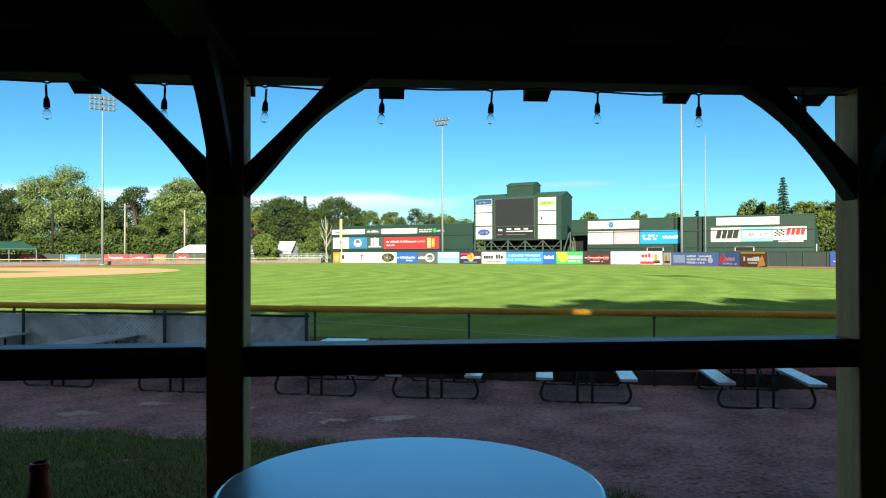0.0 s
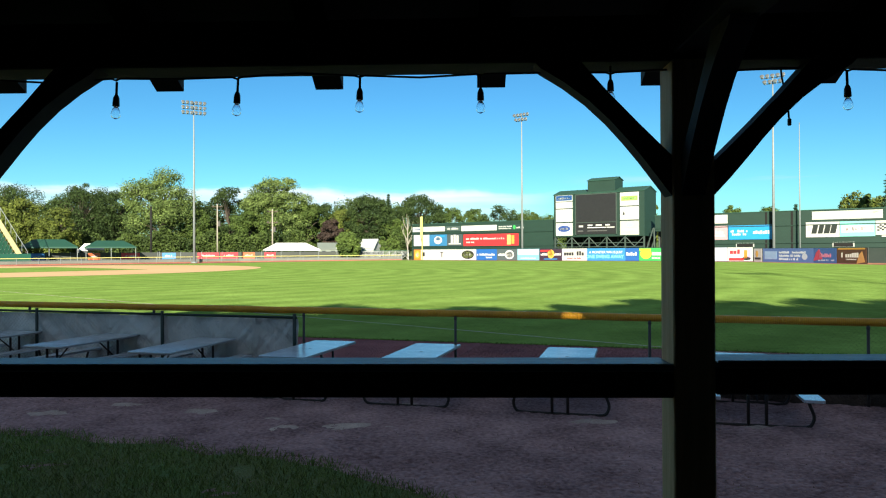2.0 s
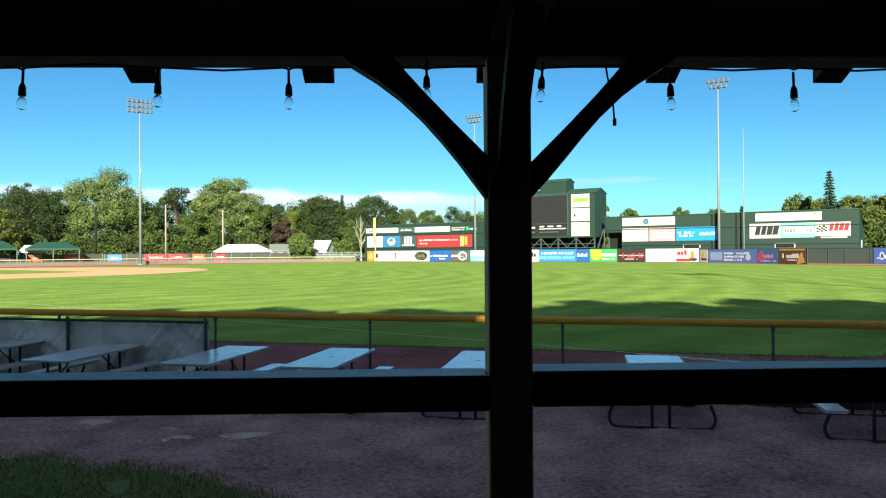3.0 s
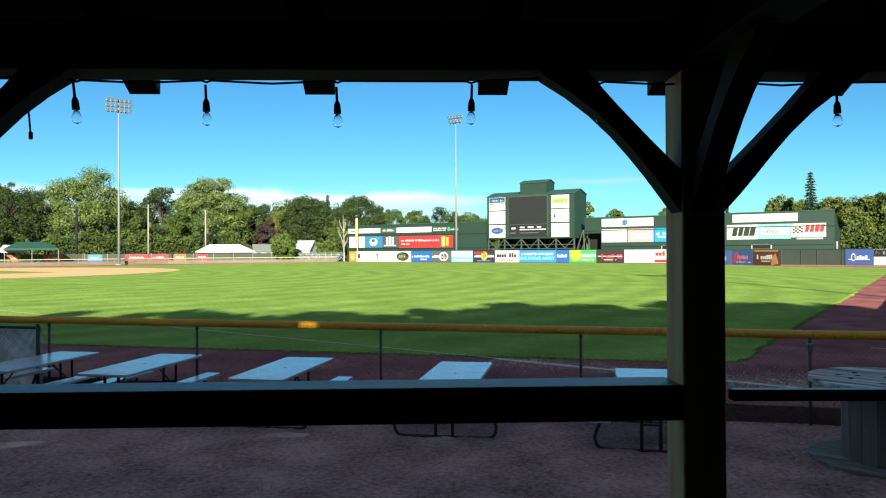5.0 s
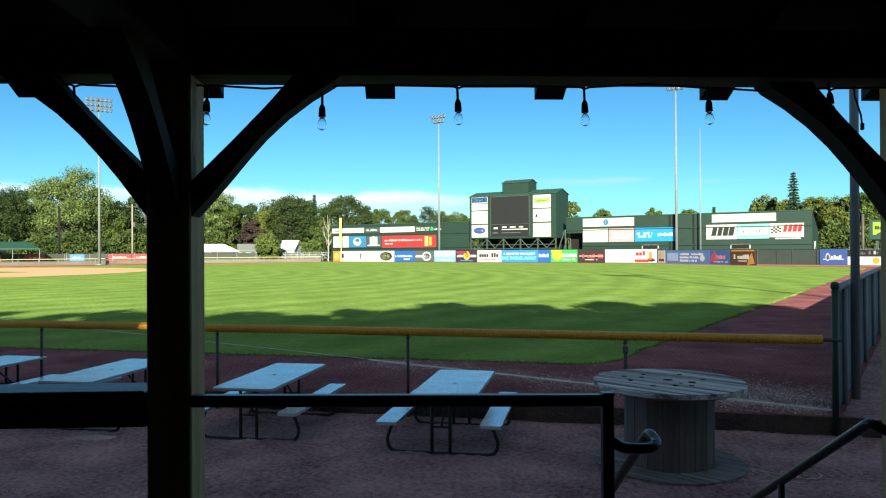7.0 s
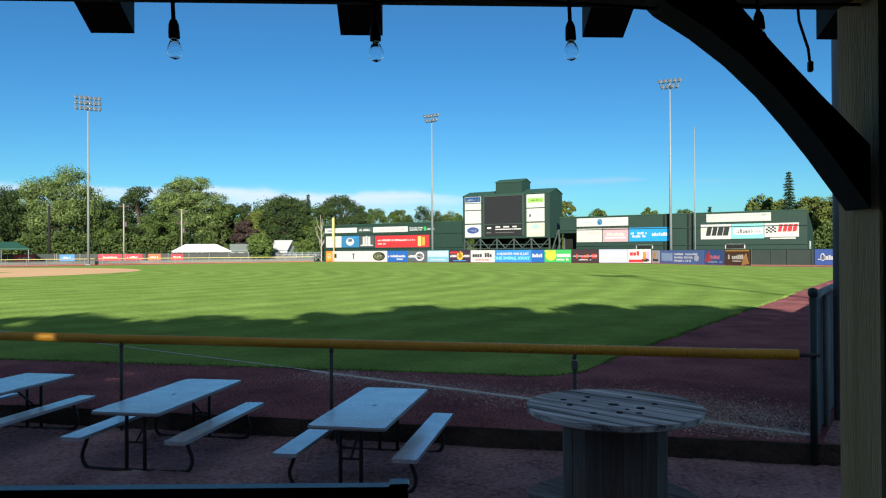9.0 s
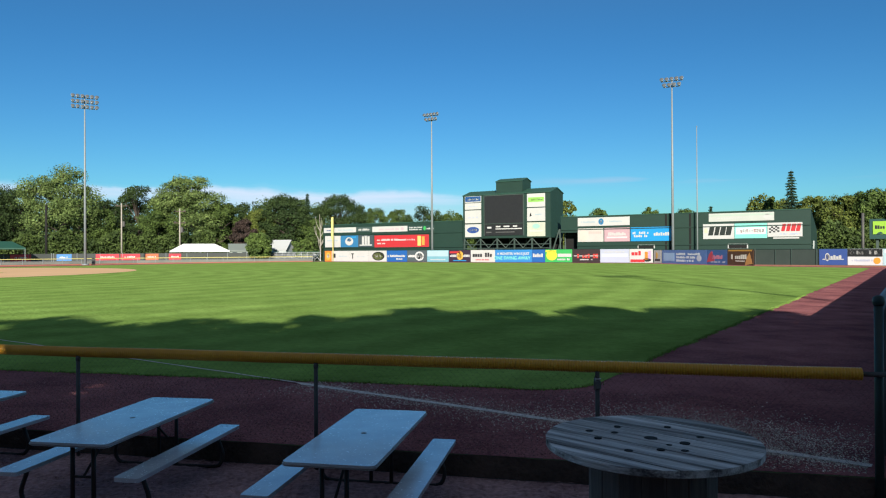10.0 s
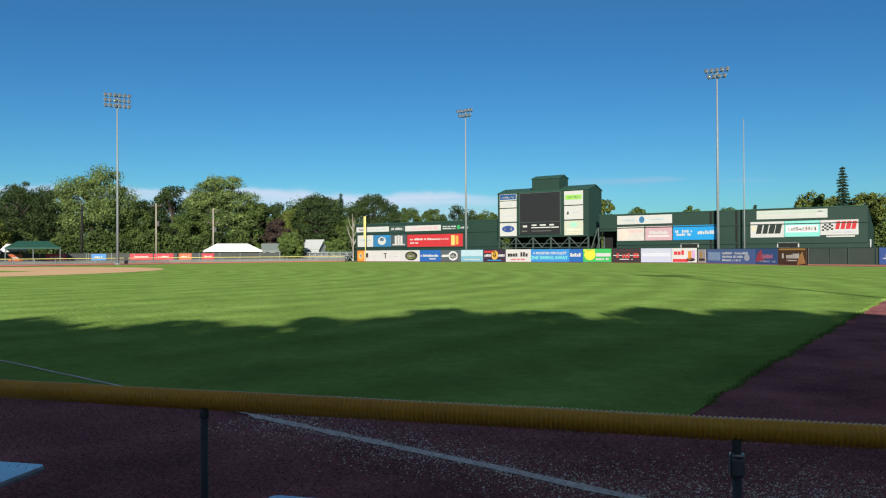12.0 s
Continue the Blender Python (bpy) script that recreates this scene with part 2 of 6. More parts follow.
def leaf(name, a, b):
    # strong noise from light to dark puts shade between leaf clumps into the colour
    m = mat(name, a, b, 0.6, 0.32, 1.6, 0.0, spec=0.12, per_island=0.4, gain=2.1, grain=0.8)
    return m


LEAVES = {k: leaf("leaves_" + k, a, b) for k, a, b in (
    ("mid", (0.098, 0.145, 0.036), (0.024, 0.046, 0.014)),
    ("light", (0.165, 0.225, 0.072), (0.036, 0.066, 0.02)),
    ("dark", (0.05, 0.08, 0.025), (0.014, 0.028, 0.011)),
    ("under", (0.068, 0.1, 0.025), (0.015, 0.029, 0.01)),
    ("olive", (0.145, 0.175, 0.038), (0.04, 0.06, 0.016)),
    ("purple", (0.055, 0.038, 0.032), (0.034, 0.026, 0.024)),
    ("spruce", (0.03, 0.055, 0.028), (0.02, 0.04, 0.024)))}


def glass():
    m = bpy.data.materials.new("clear_bulb_glass")
    m.use_nodes = True
    bs = m.node_tree.nodes["Principled BSDF"]
    bs.inputs["Transmission Weight"].default_value, bs.inputs["Roughness"].default_value, bs.inputs["IOR"].default_value = 1.0, 0.0, 1.3
    bs.inputs["Base Color"].default_value = (0.97, 0.98, 0.98, 1)
    return m


GLASS = glass()
PAINT = {}


def paint(c, rough=0.45):
    """A plain printed colour, shared by all that wear it."""
    if c not in PAINT:
        PAINT[c] = flat("printed_vinyl", c, rough)
    return PAINT[c]


# ---- mesh helpers ----
def link(name, bm, material, smooth=False):
    me = bpy.data.meshes.new(name)
    bm.normal_update()
    bm.to_mesh(me)
    bm.free()
    for m in (material if isinstance(material, (list, tuple)) else [material]):
        me.materials.append(m)
    if smooth:
        for p in me.polygons:
            p.use_smooth = True
    return new(name, me)


def part(name, bm, material, parent, label="", smooth=False):
    ob = link(name, bm, material, smooth)
    ob.parent = parent
    return tagged(ob, label)


def share(name, mesh, parent, m):
    ob = new(name, mesh)
    ob.parent = parent
    ob.matrix_basis = m
    return ob


def thing(name, label, category, group="", kind="", m=None):
    ob = new(name)
    if m is not None:
        ob.matrix_basis = m
    return tagged(ob, label, category, group, kind)


def box(bm, c, s, m=None, bevel=0.0):
    r = bmesh.ops.create_cube(bm, size=1)
    vs = r["verts"]
    bmesh.ops.scale(bm, vec=s, verts=vs)
    if bevel:
        es = list({e for v in vs for e in v.link_edges})
        g = bmesh.ops.bevel(bm, geom=es, offset=bevel, segments=1, affect="EDGES")
        vs = list({v for f in g["faces"] for v in f.verts} | {v for v in vs if v.is_valid})
    bmesh.ops.translate(bm, vec=c, verts=vs)
    if m is not None:
        bmesh.ops.transform(bm, matrix=m, verts=vs)
    return bm


def boxed(c, s, m=None, bevel=0.0):
    return box(bmesh.new(), c, s, m, bevel)


def tube(bm, pts, r, n=8, closed=False, radii=None):
    """A round bar through the points."""
    pts = [Vector(p) for p in pts]
    rings = []
    side = None
    for i, p in enumerate(pts):
        if closed:
            d = pts[(i + 1) % len(pts)] - pts[i - 1]
        else:
            d = pts[min(i + 1, len(pts) - 1)] - pts[max(i - 1, 0)]
        d.normalize()
        if side is None:
            side = d.orthogonal().normalized()
        side = (side - d * side.dot(d)).normalized()
        up = d.cross(side)
        rr = radii[i] if radii else r
        rings.append([bm.verts.new(p + rr * (math.cos(a) * side + math.sin(a) * up)) for a in (2 * math.pi * k / n for k in range(n))])
    pairs = list(zip(rings, rings[1:])) + ([(rings[-1], rings[0])] if closed else [])
    for a, b in pairs:
        for k in range(n):
            bm.faces.new((a[k], a[(k + 1) % n], b[(k + 1) % n], b[k]))
    if not closed:
        bm.faces.new(list(reversed(rings[0])))
        bm.faces.new(rings[-1])
    return bm


def tubed(pts, r, n=8, closed=False, radii=None):
    return tube(bmesh.new(), pts, r, n, closed, radii)


def prism(bm, outline, z0, z1):
    """An upright slab over a flat outline."""
    lo = [bm.verts.new((x, y, z0)) for x, y in outline]
    hi = [bm.verts.new((x, y, z1)) for x, y in outline]
    n = len(outline)
    for i in range(n):
        bm.faces.new((lo[i], lo[(i + 1) % n], hi[(i + 1) % n], hi[i]))
    bm.faces.new(hi)
    bm.faces.new(list(reversed(lo)))
    bmesh.ops.recalc_face_normals(bm, faces=bm.faces)
    return bm


def sheet(outline, z):
    bm = bmesh.new()
    f = bm.faces.new([bm.verts.new((x, y, z)) for x, y in outline])
    if f.normal.z < 0 or f.calc_area() and sum((outline[i - 1][0] * p[1] - p[0] * outline[i - 1][1]) for i, p in enumerate(outline)) < 0:
        f.normal_flip()
    return bm


def lathe(profile, n=24):
    """A turned shape: (radius, height) pairs round the z axis."""
    bm = bmesh.new()
    rings = [[bm.verts.new((r * math.cos(2 * math.pi * k / n), r * math.sin(2 * math.pi * k / n), z)) for k in range(n)] for r, z in profile]
    for a, b in zip(rings, rings[1:]):
        for k in range(n):
            bm.faces.new((a[k], a[(k + 1) % n], b[(k + 1) % n], b[k]))
    bm.faces.new(list(reversed(rings[0])))
    bm.faces.new(rings[-1])
    bmesh.ops.recalc_face_normals(bm, faces=bm.faces)
    return bm


def rounded(w, l, r, n=4):
    out = []
    for sx, sy, a0 in ((1, 1, 0), (-1, 1, 90), (-1, -1, 180), (1, -1, 270)):
        for k in range(n + 1):
            a = radians(a0 + 90 * k / n)
            out.append((sx * (w / 2 - r) + r * math.cos(a), sy * (l / 2 - r) + r * math.sin(a)))
    return out

# ---- ground ----
G0 = 0.13                                      # the picnic ground
FIELD = 0.33                                    # the playing field lies above the picnic ground
FC, FD = Vector((-3.24, 8.04)), Vector((0.9645, -0.264))   # the field fence: one post and its line
FN = Vector((0.264, 0.9645))


def along(s, off=0.0):
    p = FC + FD * s + FN * off
    return p.x, p.y


bm = bmesh.new()
cols = [-2500] + [k * 0.25 for k in range(-60, 61)] + [2500]
rows = [[], [], [], []]
for s in cols:
    j = 0.025 * noise.noise((s * 3.1, 0, 0)) + 0.02 * noise.noise((s * 9, 4, 0))
    for r, (off, z) in zip(rows, ((-2500, G0), (0.07 + j, G0), (0.09 + j * 1.5, FIELD), (2500, FIELD))):
        x, y = along(s, off)
        r.append(bm.verts.new((x, y, z)))
for k, idx in ((0, 0), (1, 1), (2, 2)):
    for i in range(len(cols) - 1):
        f = bm.faces.new((rows[k][i], rows[k][i + 1], rows[k + 1][i + 1], rows[k + 1][i]))
        f.material_index = idx
tagged(link("ground", bm, [DIRT, EDGE, BACKGROUND_GRASS]), "ground of reddish gravel with an earth step up to the field", "ground", kind="structure")

HOME = Vector((-69.5, 67.0))
RFL, LFL = Vector((0.785, -0.619)), Vector((0.62, 0.785))     # the two foul lines
W0, W1, W2, W3, RFC = Vector((-11.5, 143.4)), Vector((41.38, 104.74)), Vector((46, 83)), Vector((56.5, 70.5)), Vector((8.9, 4.86))
tagged(link("warning_track", sheet([along(-75, 0.1), along(12.75, 0.1), (9.0, 4.9), W3 + Vector((0.3, 0)), W2, W1, W0, (-42, 128), (-68, 98), (-90, 84)], FIELD + 0.005), TRACK),
       "brick-red crushed warning track round the field", "warning track", kind="structure")
tagged(link("outer_ground", sheet([along(12.75, 0.1), (9.0, 4.9), W3 + Vector((0.3, 0)), (75, 60), (40, 0), (20, -4)], FIELD + 0.003), DIRT),
       "reddish gravel ground outside the corner fence", "ground", kind="structure")
corner = []
for k in range(9):                              # the turf's rounded corner by the foul pole
    a = radians(-100 + 65 * k / 8)
    corner.append((6.9 + 1.0 * math.cos(a), 9.72 + 1.0 * math.sin(a)))
edge_near = [(x + 0.0, y + 0.06 * noise.noise((x * 1.3, 0, 3)) + 0.03 * noise.noise((x * 5, 0, 7))) for x, y in (along(s, 3.34) for s in [k * 0.2 for k in range(-75, 46)])]
edge_right = []
for k in range(1, 160):
    p = Vector((7.88, 9.47)) + Vector((0.586, 0.81)) * (k * 0.45)
    w = 0.13 * noise.noise((k * 0.6, 1, 0)) + 0.08 * noise.noise((k * 2.3, 2, 0))
    edge_right.append((p.x + w * 0.81, p.y - w * 0.586))
turf = [along(-70, 3.34)] + edge_near + corner + edge_right + [(50.3, 68.9), (43.0, 82), (38.3, 101.8), (-13, 139.2), (-20, 137), (-44, 110), (-66, 90), (-84, 72)]
tagged(link("field_turf", sheet(turf, FIELD + 0.012), TURF), "mown green outfield turf with faint curved mowing bands", "grass", kind="structure")
fr = random.Random(31)
vs, fs = [], []
for a, b in zip(edge_near[28:] + corner + edge_right[:50], edge_near[29:] + corner[0:] + edge_right[:51]):
    a, b = Vector(a), Vector(b)
    if (b - a).length > 0.6:
        continue
    for k in range(int((b - a).length * 150)):   # loose blades that hang over the cut edge
        p = a.lerp(b, fr.random()) + Vector((fr.gauss(0, 0.035), fr.gauss(0, 0.035)))
        h, q, i = fr.uniform(0.012, 0.04), fr.uniform(0, 6.28), len(vs)
        d, l = Vector((math.cos(q), math.sin(q))) * fr.uniform(0.004, 0.012), Vector((fr.gauss(0, 0.015), fr.gauss(0, 0.015)))
        vs += [(p.x - d.x, p.y - d.y, FIELD + 0.006), (p.x + d.x, p.y + d.y, FIELD + 0.006), (p.x + l.x, p.y + l.y, FIELD + 0.012 + h)]
        fs.append((i, i + 1, i + 2))
me = bpy.data.meshes.new("turf_fringe")
me.from_pydata(vs, [], fs)
me.materials.append(TURF)
tagged(new("turf_fringe", me), "ragged green blades along the cut turf edge", "grass", kind="stuff")
mound = HOME + (RFL + LFL).normalized() * 18.4 + Vector((2.0, 1.2))
ring = [(mound.x + 26.5 * math.cos(a), mound.y + 26.5 * math.sin(a)) for a in (2 * math.pi * k / 64 for k in range(64))]
tagged(link("infield_clay", sheet(ring, FIELD + 0.022), CLAY), "tan clay of the infield", "infield", kind="structure")
sq = [HOME + RFL * a + LFL * b for a, b in ((2, 2), (25.5, 2), (25.5, 25.5), (2, 25.5))]
tagged(link("infield_turf", sheet([tuple(p) for p in sq], FIELD + 0.032), TURF), "mown green grass square inside the clay infield", "grass", kind="structure")

# chalk foul line: thick and crumbling on the brick dust, thin on the turf
bm = bmesh.new()
start = Vector((9.0, 5.12))
prev = None
for k in range(0, 620):
    s = k * 0.16
    on_turf = s > 6.9
    w = (0.022 if on_turf else 0.052) * (1 + 0.6 * noise.noise((s * 6, 0, 0)))
    c = start - RFL * s + RFL.orthogonal() * 0.02 * noise.noise((s * 1.1, 5, 0))
    side = RFL.orthogonal() * w
    z = FIELD + (0.02 if on_turf else 0.013)
    row = (bm.verts.new((c.x - side.x, c.y - side.y, z)), bm.verts.new((c.x + side.x, c.y + side.y, z)))
    if prev:
        bm.faces.new((prev[0], row[0], row[1], prev[1]))
    prev = row
bmesh.ops.recalc_face_normals(bm, faces=bm.faces)
tagged(link("chalk_line", bm, CHALK), "worn white chalk foul line on dirt and turf", "foul line", kind="structure")

# pale stone chips strewn over the track near the line
rng = random.Random(5)
vs, fs = [], []
for k in range(24000):
    s, off = rng.uniform(-0.2, 7.0), rng.gauss(0, 0.32)
    if rng.random() < 0.55:
        s, off = rng.gauss(1.3, 0.9), rng.gauss(0.5, 0.5)
    if rng.random() < 0.3:
        off = rng.gauss(0, 0.07)
    p = start - RFL * s + Vector((0.619, 0.785)) * off
    if (p - FC).dot(FN) < 0.16 or (p.x - RFC.x) * 0.81 - (p.y - RFC.y) * 0.586 > -0.1:
        continue
    r, z, a, b = rng.uniform(0.0035, 0.0115), FIELD + 0.006, rng.uniform(0, 6), len(vs)
    for q in range(3):
        vs.append((p.x + r * math.cos(a + q * 2.1), p.y + r * math.sin(a + q * 2.1), z))
    vs.append((p.x, p.y, z + r * 0.8))
    fs += [(b, b + 1, b + 3), (b + 1, b + 2, b + 3), (b + 2, b, b + 3)]
me = bpy.data.meshes.new("stone_chips")
me.from_pydata(vs, [], fs)
me.materials.append(mat("pale_stone", (0.95, 0.85, 0.74), (0.42, 0.33, 0.28), 0.9, 4, 40, 0.0, per_island=0.5))
tagged(new("stone_chips", me), "pale stone and chalk chips strewn over the track", "gravel", kind="stuff")

# brick crumbs over the near track
vs, fs = [], []
for k in range(30000):
    x, y = along(rng.uniform(2.0, 12.2), rng.uniform(0.12, 3.3))
    r, a, b = rng.uniform(0.004, 0.011), rng.uniform(0, 6), len(vs)
    for q in range(3):
        vs.append((x + r * math.cos(a + q * 2.1), y + r * math.sin(a + q * 2.1), FIELD + 0.005))
    vs.append((x, y, FIELD + 0.006 + r * 0.9))
    fs += [(b, b + 1, b + 3), (b + 1, b + 2, b + 3), (b + 2, b, b + 3)]
me = bpy.data.meshes.new("brick_crumbs")
me.from_pydata(vs, [], fs)
me.materials.append(mat("brick_crumb", (0.4, 0.19, 0.18), (0.12, 0.05, 0.055), 0.95, 3, 30, 0.0, per_island=0.6))
tagged(new("brick_crumbs", me), "loose brick-red crumbs on the warning track", "gravel", kind="stuff")

# gravel and leaf crumbs over the picnic ground
vs, fs = [], []
for k in range(9000):
    s, off = rng.uniform(-6, 12.5), -rng.uniform(0.0, 7.5)
    x, y = along(s, off)
    if y < 0.8:
        continue
    r, a, b = rng.uniform(0.004, 0.01), rng.uniform(0, 6), len(vs)
    for q in range(3):
        vs.append((x + r * math.cos(a + q * 2.1), y + r * math.sin(a + q * 2.1), G0 + 0.014))
    vs.append((x, y, G0 + 0.02 + r * 0.9))
    fs += [(b, b + 1, b + 3), (b + 1, b + 2, b + 3), (b + 2, b, b + 3)]
me = bpy.data.meshes.new("gravel")
me.from_pydata(vs, [], fs)
me.materials.append(mat("gravel_crumbs", (0.5, 0.33, 0.27), (0.3, 0.19, 0.15), 0.95, 3, 30, 0.0, per_island=0.6))
tagged(new("gravel", me), "loose reddish gravel crumbs on the picnic ground", "gravel", kind="stuff")

# lumpy top of the picnic ground
vs, fs, grid = [], [], {}
for i in range(500):
    for j in range(200):
        s_, off = -5.2 + i * 0.036, -7.1 + j * 0.036
        if off > 0.03:
            continue
        x, y = along(s_, off)
        if y < 0.5:
            continue
        h = 0.016 * noise.noise((x * 1.6, y * 1.6, 0)) + 0.012 * noise.noise((x * 5.5, y * 5.5, 3)) + 0.011 * noise.noise((x * 13, y * 13, 7)) + 0.005 * rng.random()
        grid[i, j] = len(vs)
        vs.append((x, y, G0 + 0.016 + h))
for (i, j), k in grid.items():
    if (i + 1, j) in grid and (i, j + 1) in grid and (i + 1, j + 1) in grid:
        fs.append((k, grid[i + 1, j], grid[i + 1, j + 1], grid[i, j + 1]))
me = bpy.data.meshes.new("gravel_ground")
me.from_pydata(vs, [], fs)
me.materials.append(DIRT)
tagged(new("gravel_ground", me), "lumpy trodden reddish gravel of the picnic ground", "ground", kind="structure")

# low pale patches on the gravel; the first paints in a sun fleck
PALE_PATCH = mat("pale_patch_gravel", (0.7, 0.55, 0.48), (0.4, 0.28, 0.25), 0.95, 4, 40, 0.6, depth=0.02, gain=1.6, grain=1.2, spec=0.03)
for x, y, w, d in ((-4.0, 5.7, 0.34, 0.2), (-1.98, 4.98, 0.36, 0.16), (-5.78, 5.6, 0.3, 0.15), (-5.14, 6.1, 0.26, 0.13), (0.73, 5.23, 0.3, 0.15), (-2.75, 4.92, 0.26, 0.12), (-1.42, 6.12, 0.22, 0.14), (2.45, 4.97, 0.16, 0.12), (-3.0, 5.3, 0.22, 0.1)):
    bm = bmesh.new()
    centre = bm.verts.new((x, y, G0 + 0.034))
    ring = []
    for k in range(28):
        a = 2 * math.pi * k / 28
        r = 1 + 0.45 * noise.noise((x + 1.3 * math.cos(a), y + 1.3 * math.sin(a), 2)) + 0.2 * noise.noise((x + 4 * math.cos(a), y + 4 * math.sin(a), 6))
        ring.append(bm.verts.new((x + 1.25 * w * r * math.cos(a), y + 1.2 * d * r * math.sin(a), G0 + 0.004)))
    for k in range(28):
        bm.faces.new((centre, ring[k], ring[(k + 1) % 28]))
    tagged(link("pale_patch", bm, PALE_PATCH), "low pale patch on the gravel", "ground", kind="structure")

# trodden grass in front of the pavilion
def grass_limit(x):
    """How far out the grass reaches before the gravel begins."""
    y = 4.75 - 0.27 * (x + 5.3) if x < -3.1 else 4.16 - 0.30 * (x + 3.1) - 0.15 * (x + 3.1) ** 2
    return y - 0.07 + 0.2 * noise.noise((x * 1.7, 0, 9)) + 0.1 * noise.noise((x * 6, 0, 2))


vs, fs = [], []
for k in range(130000):
    x = rng.uniform(-8.5, 0.4)
    y = rng.uniform(0.15, 6.8)
    lim = grass_limit(x)
    if y > lim or (y > lim - 0.3 and rng.random() < (y - lim + 0.3) / 0.36) or noise.noise((x * 0.9, y * 0.9, 0)) < -0.5:
        continue
    h, a, w = rng.uniform(0.015, 0.055), rng.uniform(0, 6.28), rng.uniform(0.003, 0.007)
    lx, ly = rng.gauss(0, 0.025), rng.gauss(0, 0.025)
    b = len(vs)
    vs += [(x - w * math.cos(a), y - w * math.sin(a), G0 + 0.025), (x + w * math.cos(a), y + w * math.sin(a), G0 + 0.025), (x + lx, y + ly, G0 + 0.035 + h)]
    fs.append((b, b + 1, b + 2))
me = bpy.data.meshes.new("grass_blades")
me.from_pydata(vs, [], fs)
me.materials.append(SHADEGRASS)
tagged(new("grass_blades", me), "short trodden green grass on the picnic ground", "grass", kind="stuff")
out = [(x * 0.25, grass_limit(x * 0.25) - 0.26) for x in range(-64, 3)]
tagged(link("grass_patch", sheet(out + [(0.5, 0.05), (-16, 0.05)], G0 + 0.034), mat("grass_thatch", (0.1, 0.18, 0.034), (0.15, 0.16, 0.05), 0.95, 2.2, 40, 0.8, depth=0.03, gain=2.2, grain=1.6)),
       "dark green thatch under trodden grass", "grass", kind="structure")

# ---- pavilion ----
DECK = 0.54
POSTS = (-9.2, -6.08, -2.955, 0.185, 3.285, 6.32, 9.4)
BACK = -8.2
tagged(link("floor", box(boxed((0, (BACK - 0.05) / 2 + 0.0, DECK - 0.08), (22, -BACK + 0.05, 0.16)), (0, 0.02, 0.2), (22, 0.06, 0.39)),
            mat("deck_boards", (0.1, 0.085, 0.07), (0.06, 0.05, 0.042), 0.85, 2, 30, 0.3, stretch=(0.4, 6, 1))), "weathered brown timber deck", "deck", kind="structure")
bm = bmesh.new()
for k in range(2):
    box(bm, (5.62, 0.19 + 0.28 * k, G0 + (0.27 - 0.135 * k) / 2), (1.16, 0.28, 0.27 - 0.135 * k))
tagged(link("steps", bm, mat("step_concrete", (0.2, 0.19, 0.18), (0.13, 0.125, 0.12), 0.9, 4, 40, 0.3)), "two grey concrete steps down from the deck", "steps", kind="structure")
RISE = 0.5


def roof_z(y):
    """Underside of the rafters, which fall to the eaves on both sides of the ridge."""
    return 2.876 + RISE * (0.42 - y) if y > -4.1 else 2.876 + RISE * (0.42 + 4.1) + RISE * (y + 4.1)


bm = bmesh.new()
for y0, y1 in ((0.44, -4.1), (-8.64, -4.1)):
    v = []
    for dz in (0.15, 0.21):
        for x in (-11, 11):
            for y in (y0, y1):
                v.append(bm.verts.new((x, y, roof_z(y) + dz)))
    for q in ((0, 1, 3, 2), (4, 6, 7, 5), (0, 2, 6, 4), (1, 5, 7, 3), (0, 4, 5, 1), (2, 3, 7, 6)):
        bm.faces.new([v[i] for i in q])
bmesh.ops.recalc_face_normals(bm, faces=bm.faces)
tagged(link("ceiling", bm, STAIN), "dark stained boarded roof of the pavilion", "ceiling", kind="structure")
# unseen walls, added to close the pavilion and keep its inside dark
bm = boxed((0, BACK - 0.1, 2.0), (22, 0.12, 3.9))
tagged(link("unseen_wall_back", bm, STAIN), "unseen dark boarded back wall of the pavilion", "wall", kind="structure")
for name, x in (("unseen_wall_west", -11.0), ("unseen_wall_east", 11.0)):
    tagged(link(name, boxed((x, -4.1, 2.6), (0.12, 8.0, 5.2)), STAIN), "unseen dark boarded end wall, added to keep the pavilion dark", "wall", kind="structure")

pav = thing("pavilion_frame", "dark timber pavilion frame with curved knee braces", "pavilion", kind="structure")


def knee(d=1, low=0.0, high=0.0, y0=-0.09, y1=0.02):
    """A curved knee brace from a post up to the beam, in the x-z plane."""
    low_edge = [(0.0, -0.01), (0.05, 0.06), (0.108, 0.14), (0.175, 0.222), (0.247, 0.303), (0.335, 0.386), (0.43, 0.458), (0.53, 0.52), (0.56, 0.55)]
    top_edge = [(0.36, 0.55), (0.24, 0.415), (0.12, 0.29), (0.0, 0.17)]
    low_edge = [(x + low * min(1, x * 12), z) for x, z in low_edge]
    top_edge = [(x + high * min(1, x * 20), z - (high if x == 0 else 0)) for x, z in top_edge]
    b = bmesh.new()
    ring_a = [b.verts.new((d * x, y0, z)) for x, z in low_edge + top_edge]
    ring_b = [b.verts.new((d * x, y1, z)) for x, z in low_edge + top_edge]
    n = len(ring_a)
    for i in range(n):
        b.faces.new((ring_a[i], ring_a[(i + 1) % n], ring_b[(i + 1) % n], ring_b[i]))
    b.faces.new(ring_a)
    b.faces.new(list(reversed(ring_b)))
    bmesh.ops.recalc_face_normals(b, faces=b.faces)
    return b


def timber(name, c, s, material=None, label=""):
    """A sawn member with eased edges."""
    return part(name, boxed(c, s, None, 0.006), material or STAIN, pav, label)


